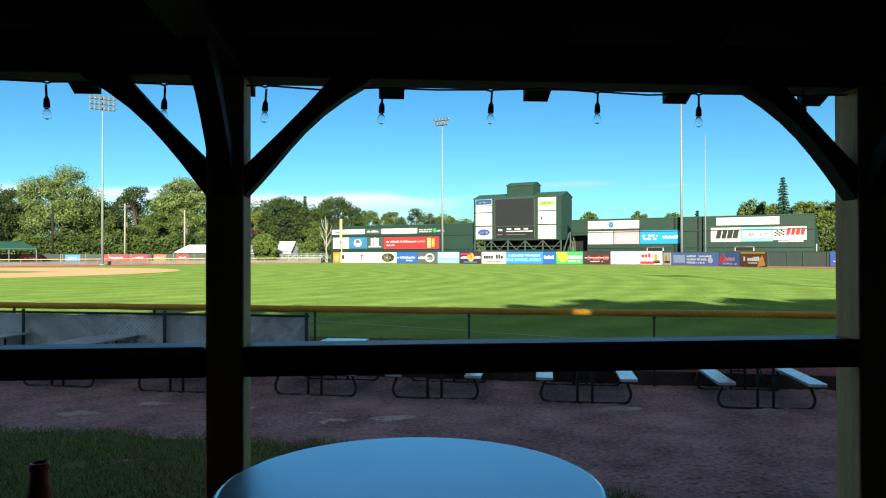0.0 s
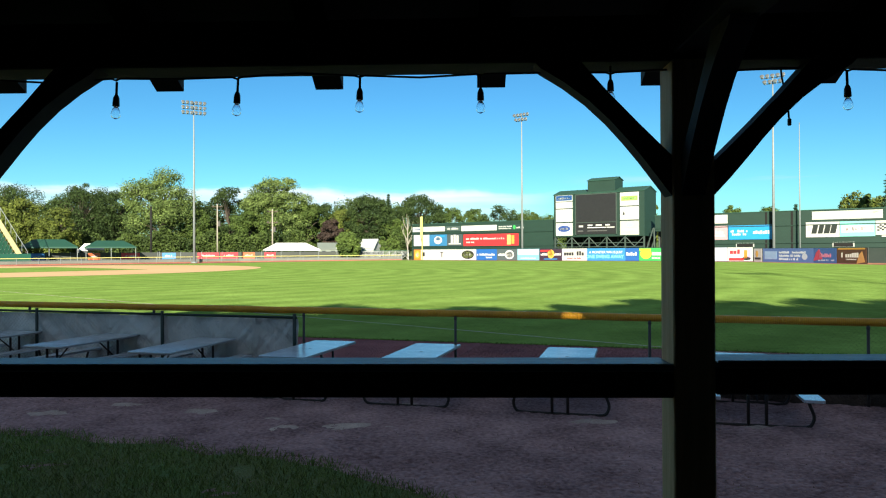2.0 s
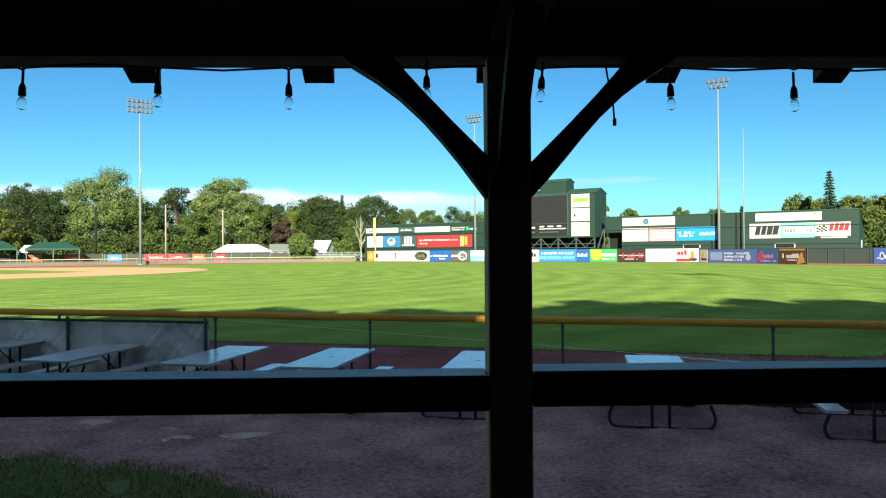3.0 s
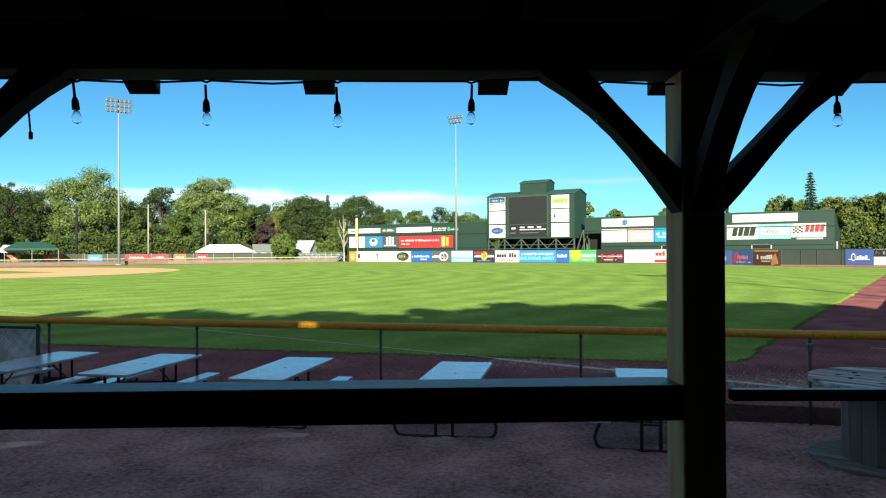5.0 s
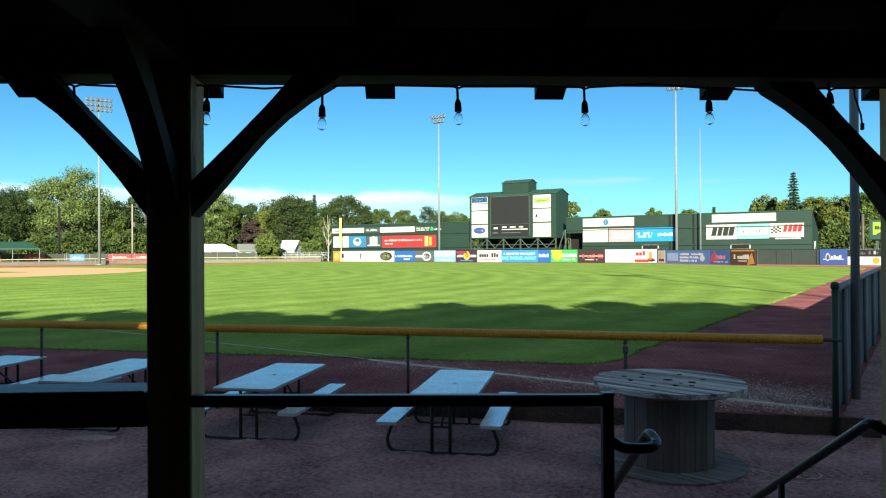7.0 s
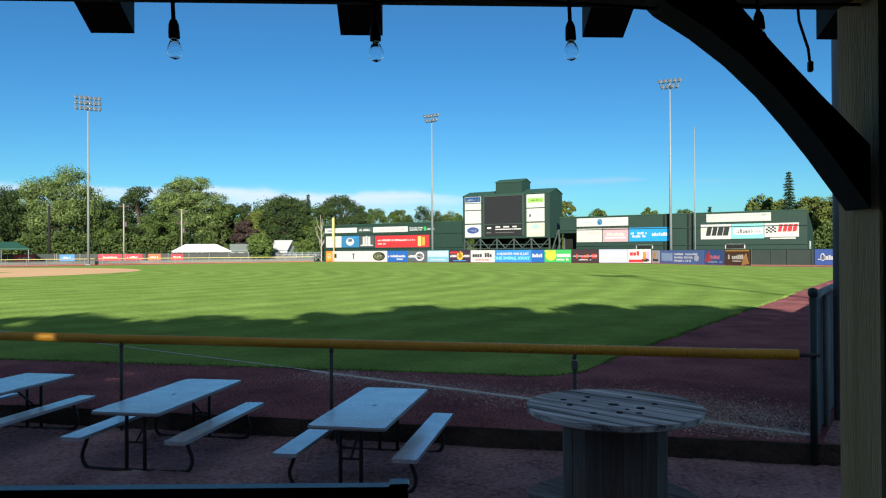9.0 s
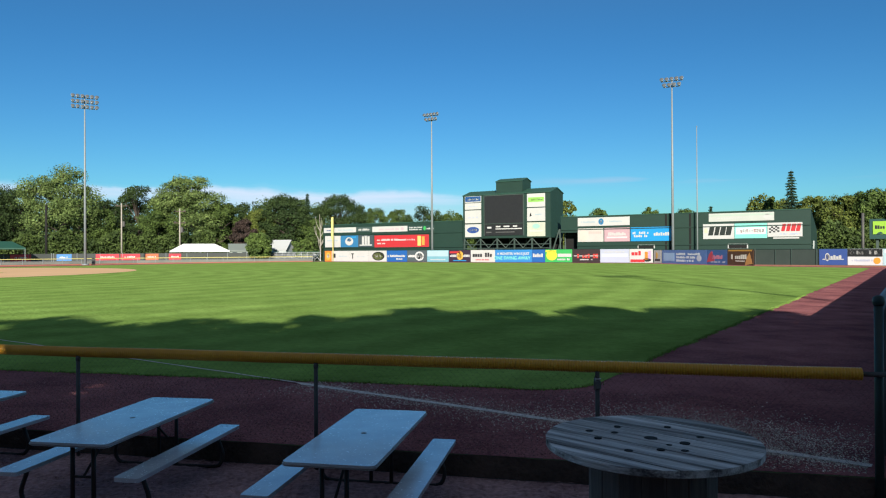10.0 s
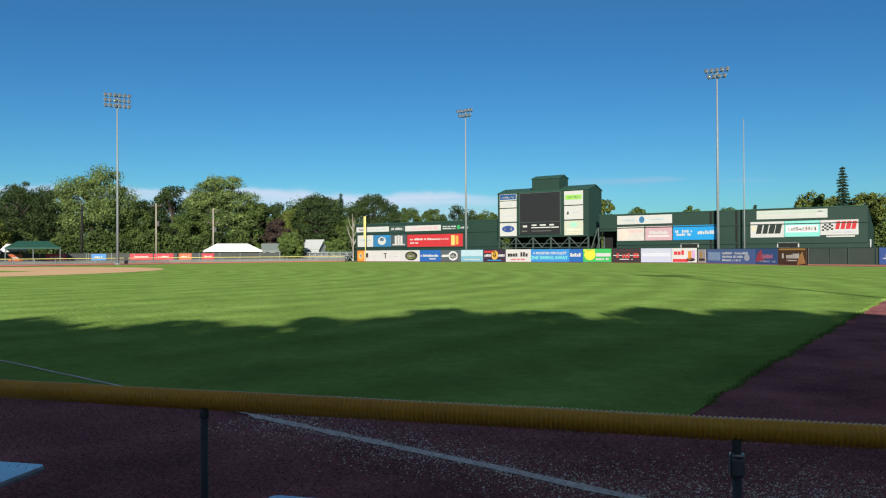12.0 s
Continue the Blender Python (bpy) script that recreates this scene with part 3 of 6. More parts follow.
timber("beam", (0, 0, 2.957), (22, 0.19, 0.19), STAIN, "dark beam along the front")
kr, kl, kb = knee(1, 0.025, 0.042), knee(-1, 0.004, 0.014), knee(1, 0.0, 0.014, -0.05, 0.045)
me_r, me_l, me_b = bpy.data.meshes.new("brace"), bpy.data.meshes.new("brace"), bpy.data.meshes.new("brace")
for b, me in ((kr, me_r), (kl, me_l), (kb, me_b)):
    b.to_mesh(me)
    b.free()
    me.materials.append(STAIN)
for x in POSTS:
    timber("post", (x, -0.005, (DECK + 2.87) / 2), (0.17, 0.19, 2.87 - DECK), PINE, "pine post with checks and knots")
    share("brace", me_r, pav, pose(x + 0.085, 0, 2.32))
    share("brace", me_l, pav, pose(x - (0.105 if x == 6.32 else 0.085), 0, 2.295 if x == 6.32 else 2.32))
    share("brace", me_b, pav, pose(x, -0.1, 2.32, 0, 0, -90))
    timber("tie_beam", (x, -4.1, 2.985), (0.17, 7.98, 0.2))
    timber("back_post", (x, BACK + 0.08, (DECK + 2.87) / 2), (0.17, 0.17, 2.87 - DECK))
raft = bmesh.new()
ys = (0.42, -4.1)
v = [raft.verts.new((sx * 0.0675, y, roof_z(y) + dz)) for y in ys for dz in (0, 0.145) for sx in (-1, 1)]
for q in ((0, 1, 3, 2), (4, 6, 7, 5), (0, 4, 5, 1), (2, 3, 7, 6), (0, 2, 6, 4), (1, 5, 7, 3)):
    raft.faces.new([v[i] for i in q])
bmesh.ops.recalc_face_normals(raft, faces=raft.faces)
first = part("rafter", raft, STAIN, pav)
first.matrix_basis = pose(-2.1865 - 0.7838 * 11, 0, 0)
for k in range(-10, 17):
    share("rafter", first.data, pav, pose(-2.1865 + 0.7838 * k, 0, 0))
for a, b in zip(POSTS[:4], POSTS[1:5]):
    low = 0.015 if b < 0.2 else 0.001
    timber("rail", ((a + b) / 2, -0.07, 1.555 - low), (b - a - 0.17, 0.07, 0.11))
    timber("rail_cap", ((a + b) / 2, -0.008, 1.622 - low), (b - a - 0.172, 0.225, 0.028), CAP, "grey flat cap on the rail")
    # pale strip: the bright highlight line on the cap's front edge, put in as colour
    timber("edge_glint", ((a + b) / 2, -0.1125, 1.6375 - low), (b - a - 0.18, 0.013, 0.006), EDGE_GLINT, "pale strip that paints the highlight along the rail cap")

# black metal railings by the steps
def elbow(pts, r=0.09, n=5):
    """Rounds the corners of a path."""
    pts = [Vector(p) for p in pts]
    out = [pts[0]]
    for a, b, c in zip(pts, pts[1:], pts[2:]):
        d = min(r, (b - a).length / 2, (c - b).length / 2)
        p, q = b + (a - b).normalized() * d, b + (c - b).normalized() * d
        out += [(p * (1 - t) ** 2 + 2 * b * t * (1 - t) + q * t * t) for t in (k / n for k in range(n + 1))]
    return out + [pts[-1]]


def railing(x0, x1, posts, label):
    r = thing("railing", label, "railing")
    y = -0.122
    part("top_bar", boxed((0, 0, 0), (x1 - x0, 0.045, 0.045), pose((x0 + x1) / 2, y, 1.592, 0, 0.7, 0), 0.005), BLACKTUBE, r)
    part("bottom_bar", boxed(((x0 + x1) / 2, y, 0.66), (x1 - x0, 0.03, 0.03), None, 0.004), BLACKTUBE, r)
    for x in posts:
        part("post", boxed((x, y, (DECK + 1.6) / 2), (0.045, 0.045, 1.6 - DECK), None, 0.005), BLACKTUBE, r)
        part("cap", boxed((x, y, 1.607), (0.05, 0.05, 0.012), None, 0.004), BLACKTUBE, r)
    return r


railing(3.375, 5.01, (4.988,), "black square-tube metal railing at the deck edge")
railing(6.36, 9.38, (7.85,), "black square-tube metal railing at the deck edge")
hr = thing("handrail", "black bent-tube stair handrail fixed to a railing post", "handrail", "stair handrails")
part("bar", tubed(elbow([(5.0, -0.13, 1.425), (5.04, -0.14, 1.397), (5.15, -0.14, 1.392), (5.2, -0.09, 1.4), (5.195, 0.0, 1.425), (5.195, 0.85, 0.79)], 0.05), 0.021, 12), BLACKTUBE, hr, smooth=True)
part("strut", tubed([(5.195, 0.62, G0), (5.195, 0.62, 0.96)], 0.018, 10), BLACKTUBE, hr, smooth=True)
hr = thing("handrail", "black bent-tube stair handrail fixed to a timber post", "handrail", "stair handrails")
part("bar", tubed(elbow([(6.335, -0.13, 1.435), (6.2, -0.135, 1.43), (6.12, -0.13, 1.435), (6.065, -0.1, 1.475), (6.06, 0.9, 0.82), (6.06, 0.95, 0.76)], 0.05), 0.021, 12), BLACKTUBE, hr, smooth=True)
part("strut", tubed([(6.06, 0.6, G0), (6.06, 0.6, 1.0)], 0.018, 10), BLACKTUBE, hr, smooth=True)
part("fixing_plate", boxed((6.335, -0.108, 1.435), (0.07, 0.014, 0.07), None, 0.003), BLACKTUBE, hr)

# ---- string of bulbs under the beam ----
string = thing("string_light", "black string light with clear unlit bulbs under the beam", "string light")
BULB_X = (-3.766, -3.246, -2.787, -2.242, -1.718, -1.192, -0.679, -0.134, 0.323, 0.845, 1.347, 1.857, 2.385, 2.9, 3.41, 3.867, 4.414, 4.931, 5.446, 5.957)
BULB_Z = (2.711, 2.712, 2.71, 2.711, 2.718, 2.727, 2.718, 2.75, 2.746, 2.714, 2.707, 2.7, 2.712, 2.72, 2.724, 2.705, 2.728, 2.725, 2.732, 2.765)
BULB_X = [-3.77 - 0.52 * k for k in range(10, 0, -1)] + list(BULB_X) + [5.96 + 0.52 * k for k in range(1, 7)]
BULBS = list(zip(BULB_X, [2.72] * 10 + [z + 0.006 for z in BULB_Z] + [2.72] * 6))
path = [(-9.6, -0.03, 2.86)]
for (x, z), (x2, _) in zip(BULBS, BULBS[1:]):
    path += [(x - 0.02, -0.02, 2.835), (x, -0.02, 2.828), (x + 0.02, -0.02, 2.835)]
    path += [(x + (x2 - x) * 0.5, -0.02, 2.85 - rng.uniform(0, 0.03))]
part("cable", tubed(path, 0.0045, 6), SOCKET, string, smooth=True)
sock = lathe([(0.005, 0.105), (0.0055, 0.05), (0.009, 0.045), (0.013, 0.034), (0.0145, 0.012), (0.0145, 0.0), (0.009, -0.001)], 14)
bulb = lathe([(0.006, -0.0005), (0.0095, -0.003), (0.011, -0.008), (0.0165, -0.02), (0.0195, -0.032), (0.019, -0.042), (0.014, -0.05), (0.003, -0.055), (0.002, -0.0538), (0.0133, -0.049), (0.0178, -0.0415), (0.0183, -0.032), (0.0154, -0.0205), (0.01, -0.009), (0.005, -0.004)], 16)
s0 = part("socket", sock, SOCKET, string, smooth=True)
b0 = part("bulb", bulb, GLASS, s0, "clear glass bulb", smooth=True)
for i, (x, z) in enumerate(BULBS):
    m = pose(x, -0.02, z, rng.uniform(-4, 4), rng.uniform(-4, 4), 0)
    if i == 0:
        s0.matrix_basis = m
        continue
    s = share("socket", s0.data, string, m)
    tagged(share("bulb", b0.data, s, Matrix()), "clear glass bulb")
# loose cord ends hanging by the posts
for x, d in ((0.6, 0.16), (6.1, 0.1), (-3.02, 0.1)):
    c = thing("loose_cord", "short loose black cord hanging from the beam", "cord")
    part("cord", tubed([(x, 0.05, 2.87), (x + 0.01, 0.06, 2.82), (x + 0.03, 0.05, 2.8 - d * 0.6), (x + 0.035, 0.05, 2.8 - d)], 0.004, 6), SOCKET, c, smooth=True)
    part("plug", boxed((x + 0.036, 0.05, 2.79 - d), (0.014, 0.014, 0.03), None, 0.003), SOCKET, c)

# ---- round table on the deck ----
rt = thing("round_table", "tall round white-topped table on the deck", "table", m=pose(-2.193, -2.06, DECK))
part("tabletop", lathe([(0.355, 1.02), (0.37, 1.025), (0.374, 1.04), (0.37, 1.053), (0.364, 1.055)], 72), PLASTIC, rt)
part("rim", tubed([(0.372 * math.cos(a), 0.372 * math.sin(a), 1.038) for a in (2 * math.pi * k / 72 for k in range(72))], 0.009, 6, True), ALU_EDGE, rt)
part("pedestal", lathe([(0.035, 0.02), (0.03, 0.06), (0.03, 0.98), (0.09, 1.018)], 20), GALV, rt, smooth=True)
part("foot", lathe([(0.24, 0.0), (0.245, 0.012), (0.1, 0.03), (0.036, 0.04)], 28), GALV, rt, smooth=True)

# ---- traffic cone ----
cone = thing("traffic_cone", "faded orange plastic traffic cone on the deck", "cone", m=pose(-3.555, -0.56, DECK))
part("body", lathe([(0.15, 0.03), (0.135, 0.06), (0.032, 0.66), (0.03, 0.675), (0.036, 0.68), (0.036, 0.705), (0.027, 0.707), (0.024, 0.66)], 24), ORANGE, cone, smooth=True)
part("base", prism(bmesh.new(), rounded(0.36, 0.36, 0.05), 0.0, 0.035), ORANGE, cone)

# ---- picnic tables ----
def picnic_table(m):
    t = thing("picnic_table", "grey-topped picnic table with dark bent-tube legs", "picnic table", "picnic tables along the fence", m=m)
    b = prism(bmesh.new(), rounded(0.67, 1.72, 0.045), 0.582, 0.613)
    part("tabletop", b, ALU, t, "pale grey coated tabletop")
    b = bmesh.new()
    tube(b, [(x, y, 0.594) for x, y in rounded(0.672, 1.722, 0.046)], 0.008, 6, True)
    part("edge_strip", b, ALU_EDGE, t)
    part("hole_plug", prism(bmesh.new(), [(0.022 * math.cos(k * 0.5236), 0.022 * math.sin(k * 0.5236)) for k in range(12)], 0.608, 0.6155), ALU_EDGE, t, "dark plug in the umbrella hole")
    for bx in (-0.54, 0.495):
        part("bench", prism(bmesh.new(), [(x + bx, y) for x, y in rounded(0.21, 1.72, 0.02)], 0.335, 0.367), ALU, t, "pale grey coated bench plank")
    for y in (-0.62, 0.62):
        f = [(x - 0.025, y, z) for x, z in ((-0.5, 0.335), (-0.52, 0.27), (-0.575, 0.13), (-0.53, 0.03), (-0.45, 0.018), (0.45, 0.018), (0.53, 0.03), (0.575, 0.13), (0.52, 0.27), (0.5, 0.335))]
        part("foot_frame", tubed(elbow(f, 0.06, 3), 0.018, 8), TUBE, t, smooth=True)
        for x in (-0.125, 0.06):
            part("leg", tubed([(x, y, 0.02), (x, y, 0.582)], 0.018, 8), TUBE, t, smooth=True)
        part("cross_bar", boxed((0, y, 0.571), (0.5, 0.035, 0.022), None, 0.003), TUBE, t)
        part("brace", tubed([(-0.03, y, 0.28), (-0.03, y * 0.42, 0.575)], 0.011, 6), TUBE, t, smooth=True)
        part("spreader", tubed([(-0.12, y, 0.28), (0.055, y, 0.28)], 0.011, 6), TUBE, t, smooth=True)
    return t


TABLES = [(4.69, 4.93, -13.5), (2.62, 5.62, -12.5), (0.53, 6.18, -13), (-1.35, 6.63, -13.5), (-2.93, 7.0, -14), (-4.86, 7.42, -13), (-6.68, 8.05, -15), (-8.6, 8.5, -14)]
first = picnic_table(pose(TABLES[0][0], TABLES[0][1], G0, 0, 0, TABLES[0][2]))
for x, y, a in TABLES[1:]:
    copy_thing(first, pose(x, y, G0, 0, 0, a))

# ---- cable spool used as a table ----
sp = thing("cable_spool", "weathered grey wooden cable spool standing as a table", "cable spool", m=pose(6.67, 3.88, G0 - 0.03, 0, 0, -47))


def flange(name, z, thick, parent, wood):
    """A round made of boards with gaps."""
    fl = thing(name, "", "")
    fl.parent = parent
    R, w = 0.7, 0.175
    n = 8
    for k in range(n):
        y0, y1 = -R + k * w + 0.003, -R + (k + 1) * w - 0.003
        outline = []
        for i in range(13):
            y = y0 + (y1 - y0) * i / 12
            outline.append((math.sqrt(max(0, R * R - y * y)), y))
        outline += [(-x, y) for x, y in reversed(outline)]
        outline = [p for i, p in enumerate(outline) if i == 0 or (Vector(p) - Vector(outline[i - 1])).length > 1e-5]
        b = prism(bmesh.new(), outline, z, z + thick + rng.uniform(-0.003, 0.003))
        part("board", b, wood, fl)
    return fl


flange("top_flange", 0.785, 0.045, sp, SPOOLWOOD)
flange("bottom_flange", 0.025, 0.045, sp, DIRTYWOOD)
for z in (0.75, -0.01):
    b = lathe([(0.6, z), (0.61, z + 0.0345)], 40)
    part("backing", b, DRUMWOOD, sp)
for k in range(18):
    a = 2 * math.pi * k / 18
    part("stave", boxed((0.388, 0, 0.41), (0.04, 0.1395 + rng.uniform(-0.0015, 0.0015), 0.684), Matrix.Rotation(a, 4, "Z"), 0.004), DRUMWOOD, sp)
# black discs on the boards paint the shade inside the bolt holes
for u, v, r in ((0.0, 0.02, 0.045), (-0.36, 0.24, 0.028), (-0.2, 0.18, 0.026), (-0.35, 0.05, 0.026), (-0.13, 0.35, 0.024), (0.22, 0.31, 0.025), (0.34, 0.02, 0.026), (0.18, -0.12, 0.034), (0.06, -0.16, 0.02), (-0.03, -0.26, 0.026), (0.11, -0.3, 0.026), (-0.24, -0.27, 0.028)):
    x, y = u * 0.682 - v * 0.731, u * 0.731 + v * 0.682
    part("bolt_hole_disc", lathe([(r, 0.82), (r * 0.98, 0.8345), (0.001, 0.8345)], 14), NEAR_BLACK, sp).matrix_basis = pose(x, y, 0)
cord = thing("cord", "thin pale cord lying loose on the gravel", "cord", m=pose(7.5, 3.52, G0 + 0.03))
part("strand", tubed([(-0.25 + 0.012 * k + 0.1 * math.sin(k * 0.33), 0.09 * math.cos(k * 0.41) - 0.004 * k, 0.0) for k in range(46)], 0.005, 5), CHALK, cord, smooth=True)

# ---- field fence with the yellow cap ----
fence = thing("field_fence", "low chain-link field fence with a ribbed yellow cap", "fence")
S_END = 12.43


def cap_pipe(s0, s1, step):
    """Ribbed plastic pipe laid over the top rail, sagging a little between the posts."""
    b = bmesh.new()
    n, rings = 14, []
    count = int((s1 - s0) / step)
    for i in range(count + 1):
        s = s0 + (s1 - s0) * i / count
        for ds, r in ((0.0, 0.047), (step * 0.38, 0.047), (step * 0.5, 0.0525), (step * 0.88, 0.0525)):
            x, y = along(s + ds)
            zc = 1.187 + 0.006 * noise.noise((s * 0.9, 0, 0)) + 0.003 * noise.noise((s * 3, 0, 5))
            rings.append([b.verts.new((x + r * math.cos(a) * FN.x, y + r * math.cos(a) * FN.y, zc + r * math.sin(a))) for a in (2 * math.pi * k / n for k in range(n))])
    for p, q in zip(rings, rings[1:]):
        for k in range(n):
            b.faces.new((p[k], p[(k + 1) % n], q[(k + 1) % n], q[k]))
    b.faces.new(rings[0])
    b.faces.new(list(reversed(rings[-1])))
    bmesh.ops.recalc_face_normals(b, faces=b.faces)
    return b


part("cap", cap_pipe(-16, 12.35, 0.022), YELLOW, fence, "ribbed yellow plastic cap", smooth=True)
part("cap", boxed((*along(-33), 1.187), (34, 0.1, 0.1), Matrix.Translation(Vector((*along(-33), 1.187))) @ Matrix.Rotation(math.atan2(FD.y, FD.x), 4, "Z") @ Matrix.Translation(-Vector((*along(-33), 1.187)))), YELLOW, fence)
part("rail_end", tubed([(*along(12.3), 1.187), (*along(12.56), 1.187)], 0.02, 10), GALV, fence, smooth=True)
POST_S = [-16.1, -13.4, -10.75, -8.1, -5.35, -2.75, 0.0, 2.43, 5.12, 7.7, 10.29]
for s in POST_S:
    x, y = along(s, -0.03)
    p = part("post", tubed([(x, y, G0 - 0.02), (x, y, 1.15)], 0.019, 12), GALV, fence, smooth=True)
    if s > 10:                                   # the last post wears a pale box latch with a steel ring
        part("clamp", boxed((x, y, 1.035), (0.056, 0.056, 0.08), None, 0.01), CLAMP, p, "pale grey box clamp")
        part("ring", lathe([(0.02, 1.078), (0.031, 1.08), (0.031, 1.09), (0.02, 1.092)], 16), BRIGHT, p, "bright steel ring", smooth=True).matrix_basis = pose(x, y, 0)
        part("tie_wire", tubed([(x - 0.012, y - 0.022, 1.135), (x - 0.034, y - 0.03, 1.1), (x - 0.036, y - 0.03, 1.0), (x - 0.02, y - 0.024, 0.985)], 0.003, 6), WIRE, p)
    else:
        part("clamp", lathe([(0.021, 1.1), (0.023, 1.105), (0.023, 1.13), (0.02, 1.135)], 14), GALV, p, smooth=True).matrix_basis = pose(x, y, 0)
part("bottom_wire", tubed([(*along(s), 0.16 + 0.01 * noise.noise((s, 0, 0))) for s in [k * 0.5 - 4 for k in range(34)]], 0.003, 5), WIRE, fence)


def chain_link(s0, s1, z0, z1, pitch, r, place):
    """Woven diamonds of wire between two heights along a line."""
    b = bmesh.new()
    h = z1 - z0
    n = int((s1 - s0 + h) / pitch)
    for d in (1, -1):
        for i in range(n):
            a0 = s0 - (h if d > 0 else 0) + i * pitch
            pts = []
            for q in (0.0, 1.0):
                pts.append((a0 + q * h if d > 0 else a0 + h - q * h - 0 * h, z0 + q * h))
            (sa, za), (sb, zb) = pts
            if sb < sa:
                lo, hi = sb, sa
            else:
                lo, hi = sa, sb
            if hi < s0 or lo > s1:
                continue
            def cut(s):
                return za + (zb - za) * (s - sa) / (sb - sa)
            sa2, sb2 = min(max(sa, s0), s1), min(max(sb, s0), s1)
            p, q = place(sa2, cut(sa2), 0.002 * d), place(sb2, cut(sb2), 0.002 * d)
            if (Vector(p) - Vector(q)).length > 0.02:
                tube(b, [p, q], r, 3)
    return b


part("chain_link", chain_link(-16, 12.5, 0.15, 1.14, 0.06, 0.00055, lambda s, z, o: (*along(s, o - 0.005), z)), WIRE, fence)

# lower screened fence in front, left of the corner post
sf = thing("screened_fence", "green-post chain-link fence hung with creased grey cloth", "fence")
SCR = (-18.0, -0.06)
for s in (-17.7, -15.4, -13.0, -10.4, -7.75, -5.08, -2.5, -0.1):
    x, y = along(s, -0.14)
    part("post", tubed([(x, y, G0 - 0.02), (x, y, 1.14)], 0.026, 12), GREENPOST, sf, smooth=True)
part("top_rail", tubed([(*along(SCR[0], -0.14), 1.1), (*along(SCR[1], -0.14), 1.085)], 0.02, 10), GREENPOST, sf, smooth=True)
b = bmesh.new()
prev = None
for i in range(541):
    s = SCR[0] + (SCR[1] - SCR[0]) * i / 540
    col = []
    for k in range(19):
        f = k / 18
        crease = 0.06 * noise.noise((s * 2.2 + f * 2.4, f * 1.4, 0)) + 0.05 * noise.noise((s * 5 + f * 6, f * 1.2, 8)) + 0.035 * noise.noise((s * 11 - f * 9, f * 1.5, 3))
        x, y = along(s, min(-0.02, max(-0.135, -0.08 + crease)))
        col.append(b.verts.new((x, y, 0.16 + f * (0.9 + 0.015 * noise.noise((s * 2, 0, 4))))))
    if prev:
        for k in range(18):
            b.faces.new((prev[k], col[k], col[k + 1], prev[k + 1]))
    prev = col
part("windscreen", b, SCREEN, sf, "creased grey cloth windscreen", smooth=True)
part("chain_link", chain_link(SCR[0], SCR[1], 0.15, 1.09, 0.072, 0.0014, lambda s, z, o: (*along(s, o - 0.145), z)), GALV, sf)

# ---- fence that runs out from the corner ----
RD = Vector((0.586, 0.81))
RN = Vector((0.81, -0.586))


def out_along(s, off=0.0):
    p = RFC + RD * s + RN * off
    return p.x, p.y


rf = thing("corner_fence", "steel-post fence with grey screen running out from the corner", "fence")
part("corner_post", tubed([(*out_along(-0.1), 0.08), (*out_along(-0.1), 1.77)], 0.034, 14), GREENPOST, rf, smooth=True)
part("post_cap", lathe([(0.04, 1.74), (0.046, 1.77), (0.04, 1.805), (0.015, 1.82)], 14), GREENPOST, rf, smooth=True).matrix_basis = pose(*out_along(-0.1), 0)
part("top_rail", tubed([(*out_along(-0.08), 1.7)] + [(*out_along(s), 1.74) for s in (0.45, 5, 20, 50, 81)], 0.04, 10), POLE, rf, smooth=True)
for s in (0.75, 2.3, 4.6, 7, 9.5, 12, 15, 18, 21, 24, 27, 30, 34, 38, 42, 46, 50, 55, 60, 65, 70, 75, 80):
    part("post", tubed([(*out_along(s, 0.03), 0.0), (*out_along(s, 0.03), 1.7)], 0.032, 10), POLE, rf, smooth=True)
b = bmesh.new()
prev = None
for i in range(330):
    s = -0.06 + i * 0.245
    col = []
    for k in range(7):
        f = k / 6
        x, y = out_along(s, -0.01 + 0.02 * noise.noise((s * 1.7, f * 2, 0)))
        col.append(b.verts.new((x, y, 0.2 + f * 1.51)))
    if prev:
        for k in range(6):
            b.faces.new((prev[k], col[k], col[k + 1], prev[k + 1]))
    prev = col
part("windscreen", b, DARKSCREEN, rf, "grey cloth windscreen", smooth=True)
cp = thing("steel_pole", "tall plain grey steel pole beside the corner fence", "pole", m=pose(9.68, 5.75, G0))
part("shaft", tubed([(0, 0, 0), (0, 0, 6.2)], 0.052, 16), POLE, cp, smooth=True)
part("base_collar", lathe([(0.09, 0), (0.09, 0.03), (0.065, 0.06), (0.055, 0.1)], 16), POLE, cp, smooth=True)
st = thing("stick", "pale thin stick lying on the warning track", "stick", m=pose(10.74, 10.14, FIELD + 0.014, 0, 0, -45))
part("twig", tubed([(-0.215, 0.02, 0), (-0.1, 0.0, 0.004), (0.1, -0.008, 0.003), (0.215, 0, 0)], 0.005, 6), CHALK, st, smooth=True)

# ---- outfield wall with advertising panels ----
UE = (W1 - W0).normalized()
UN = Vector((UE.y, -UE.x))                       # towards the field
WHITE, PALE, BLUE, NAVY, SKYB, RED, GREEN, BLACK, ORG, TEAL, PINK, BROWN, GOLD, LAV = (
    (0.48, 0.48, 0.475), (0.34, 0.42, 0.47), (0.015, 0.1, 0.34), (0.018, 0.05, 0.19), (0.012, 0.25, 0.58), (0.46, 0.028, 0.035), (0.04, 0.36, 0.09),
    (0.02, 0.02, 0.022), (0.65, 0.2, 0.03), (0.2, 0.55, 0.5), (0.62, 0.36, 0.4), (0.28, 0.12, 0.05), (0.6, 0.35, 0.06), (0.4, 0.43, 0.54))


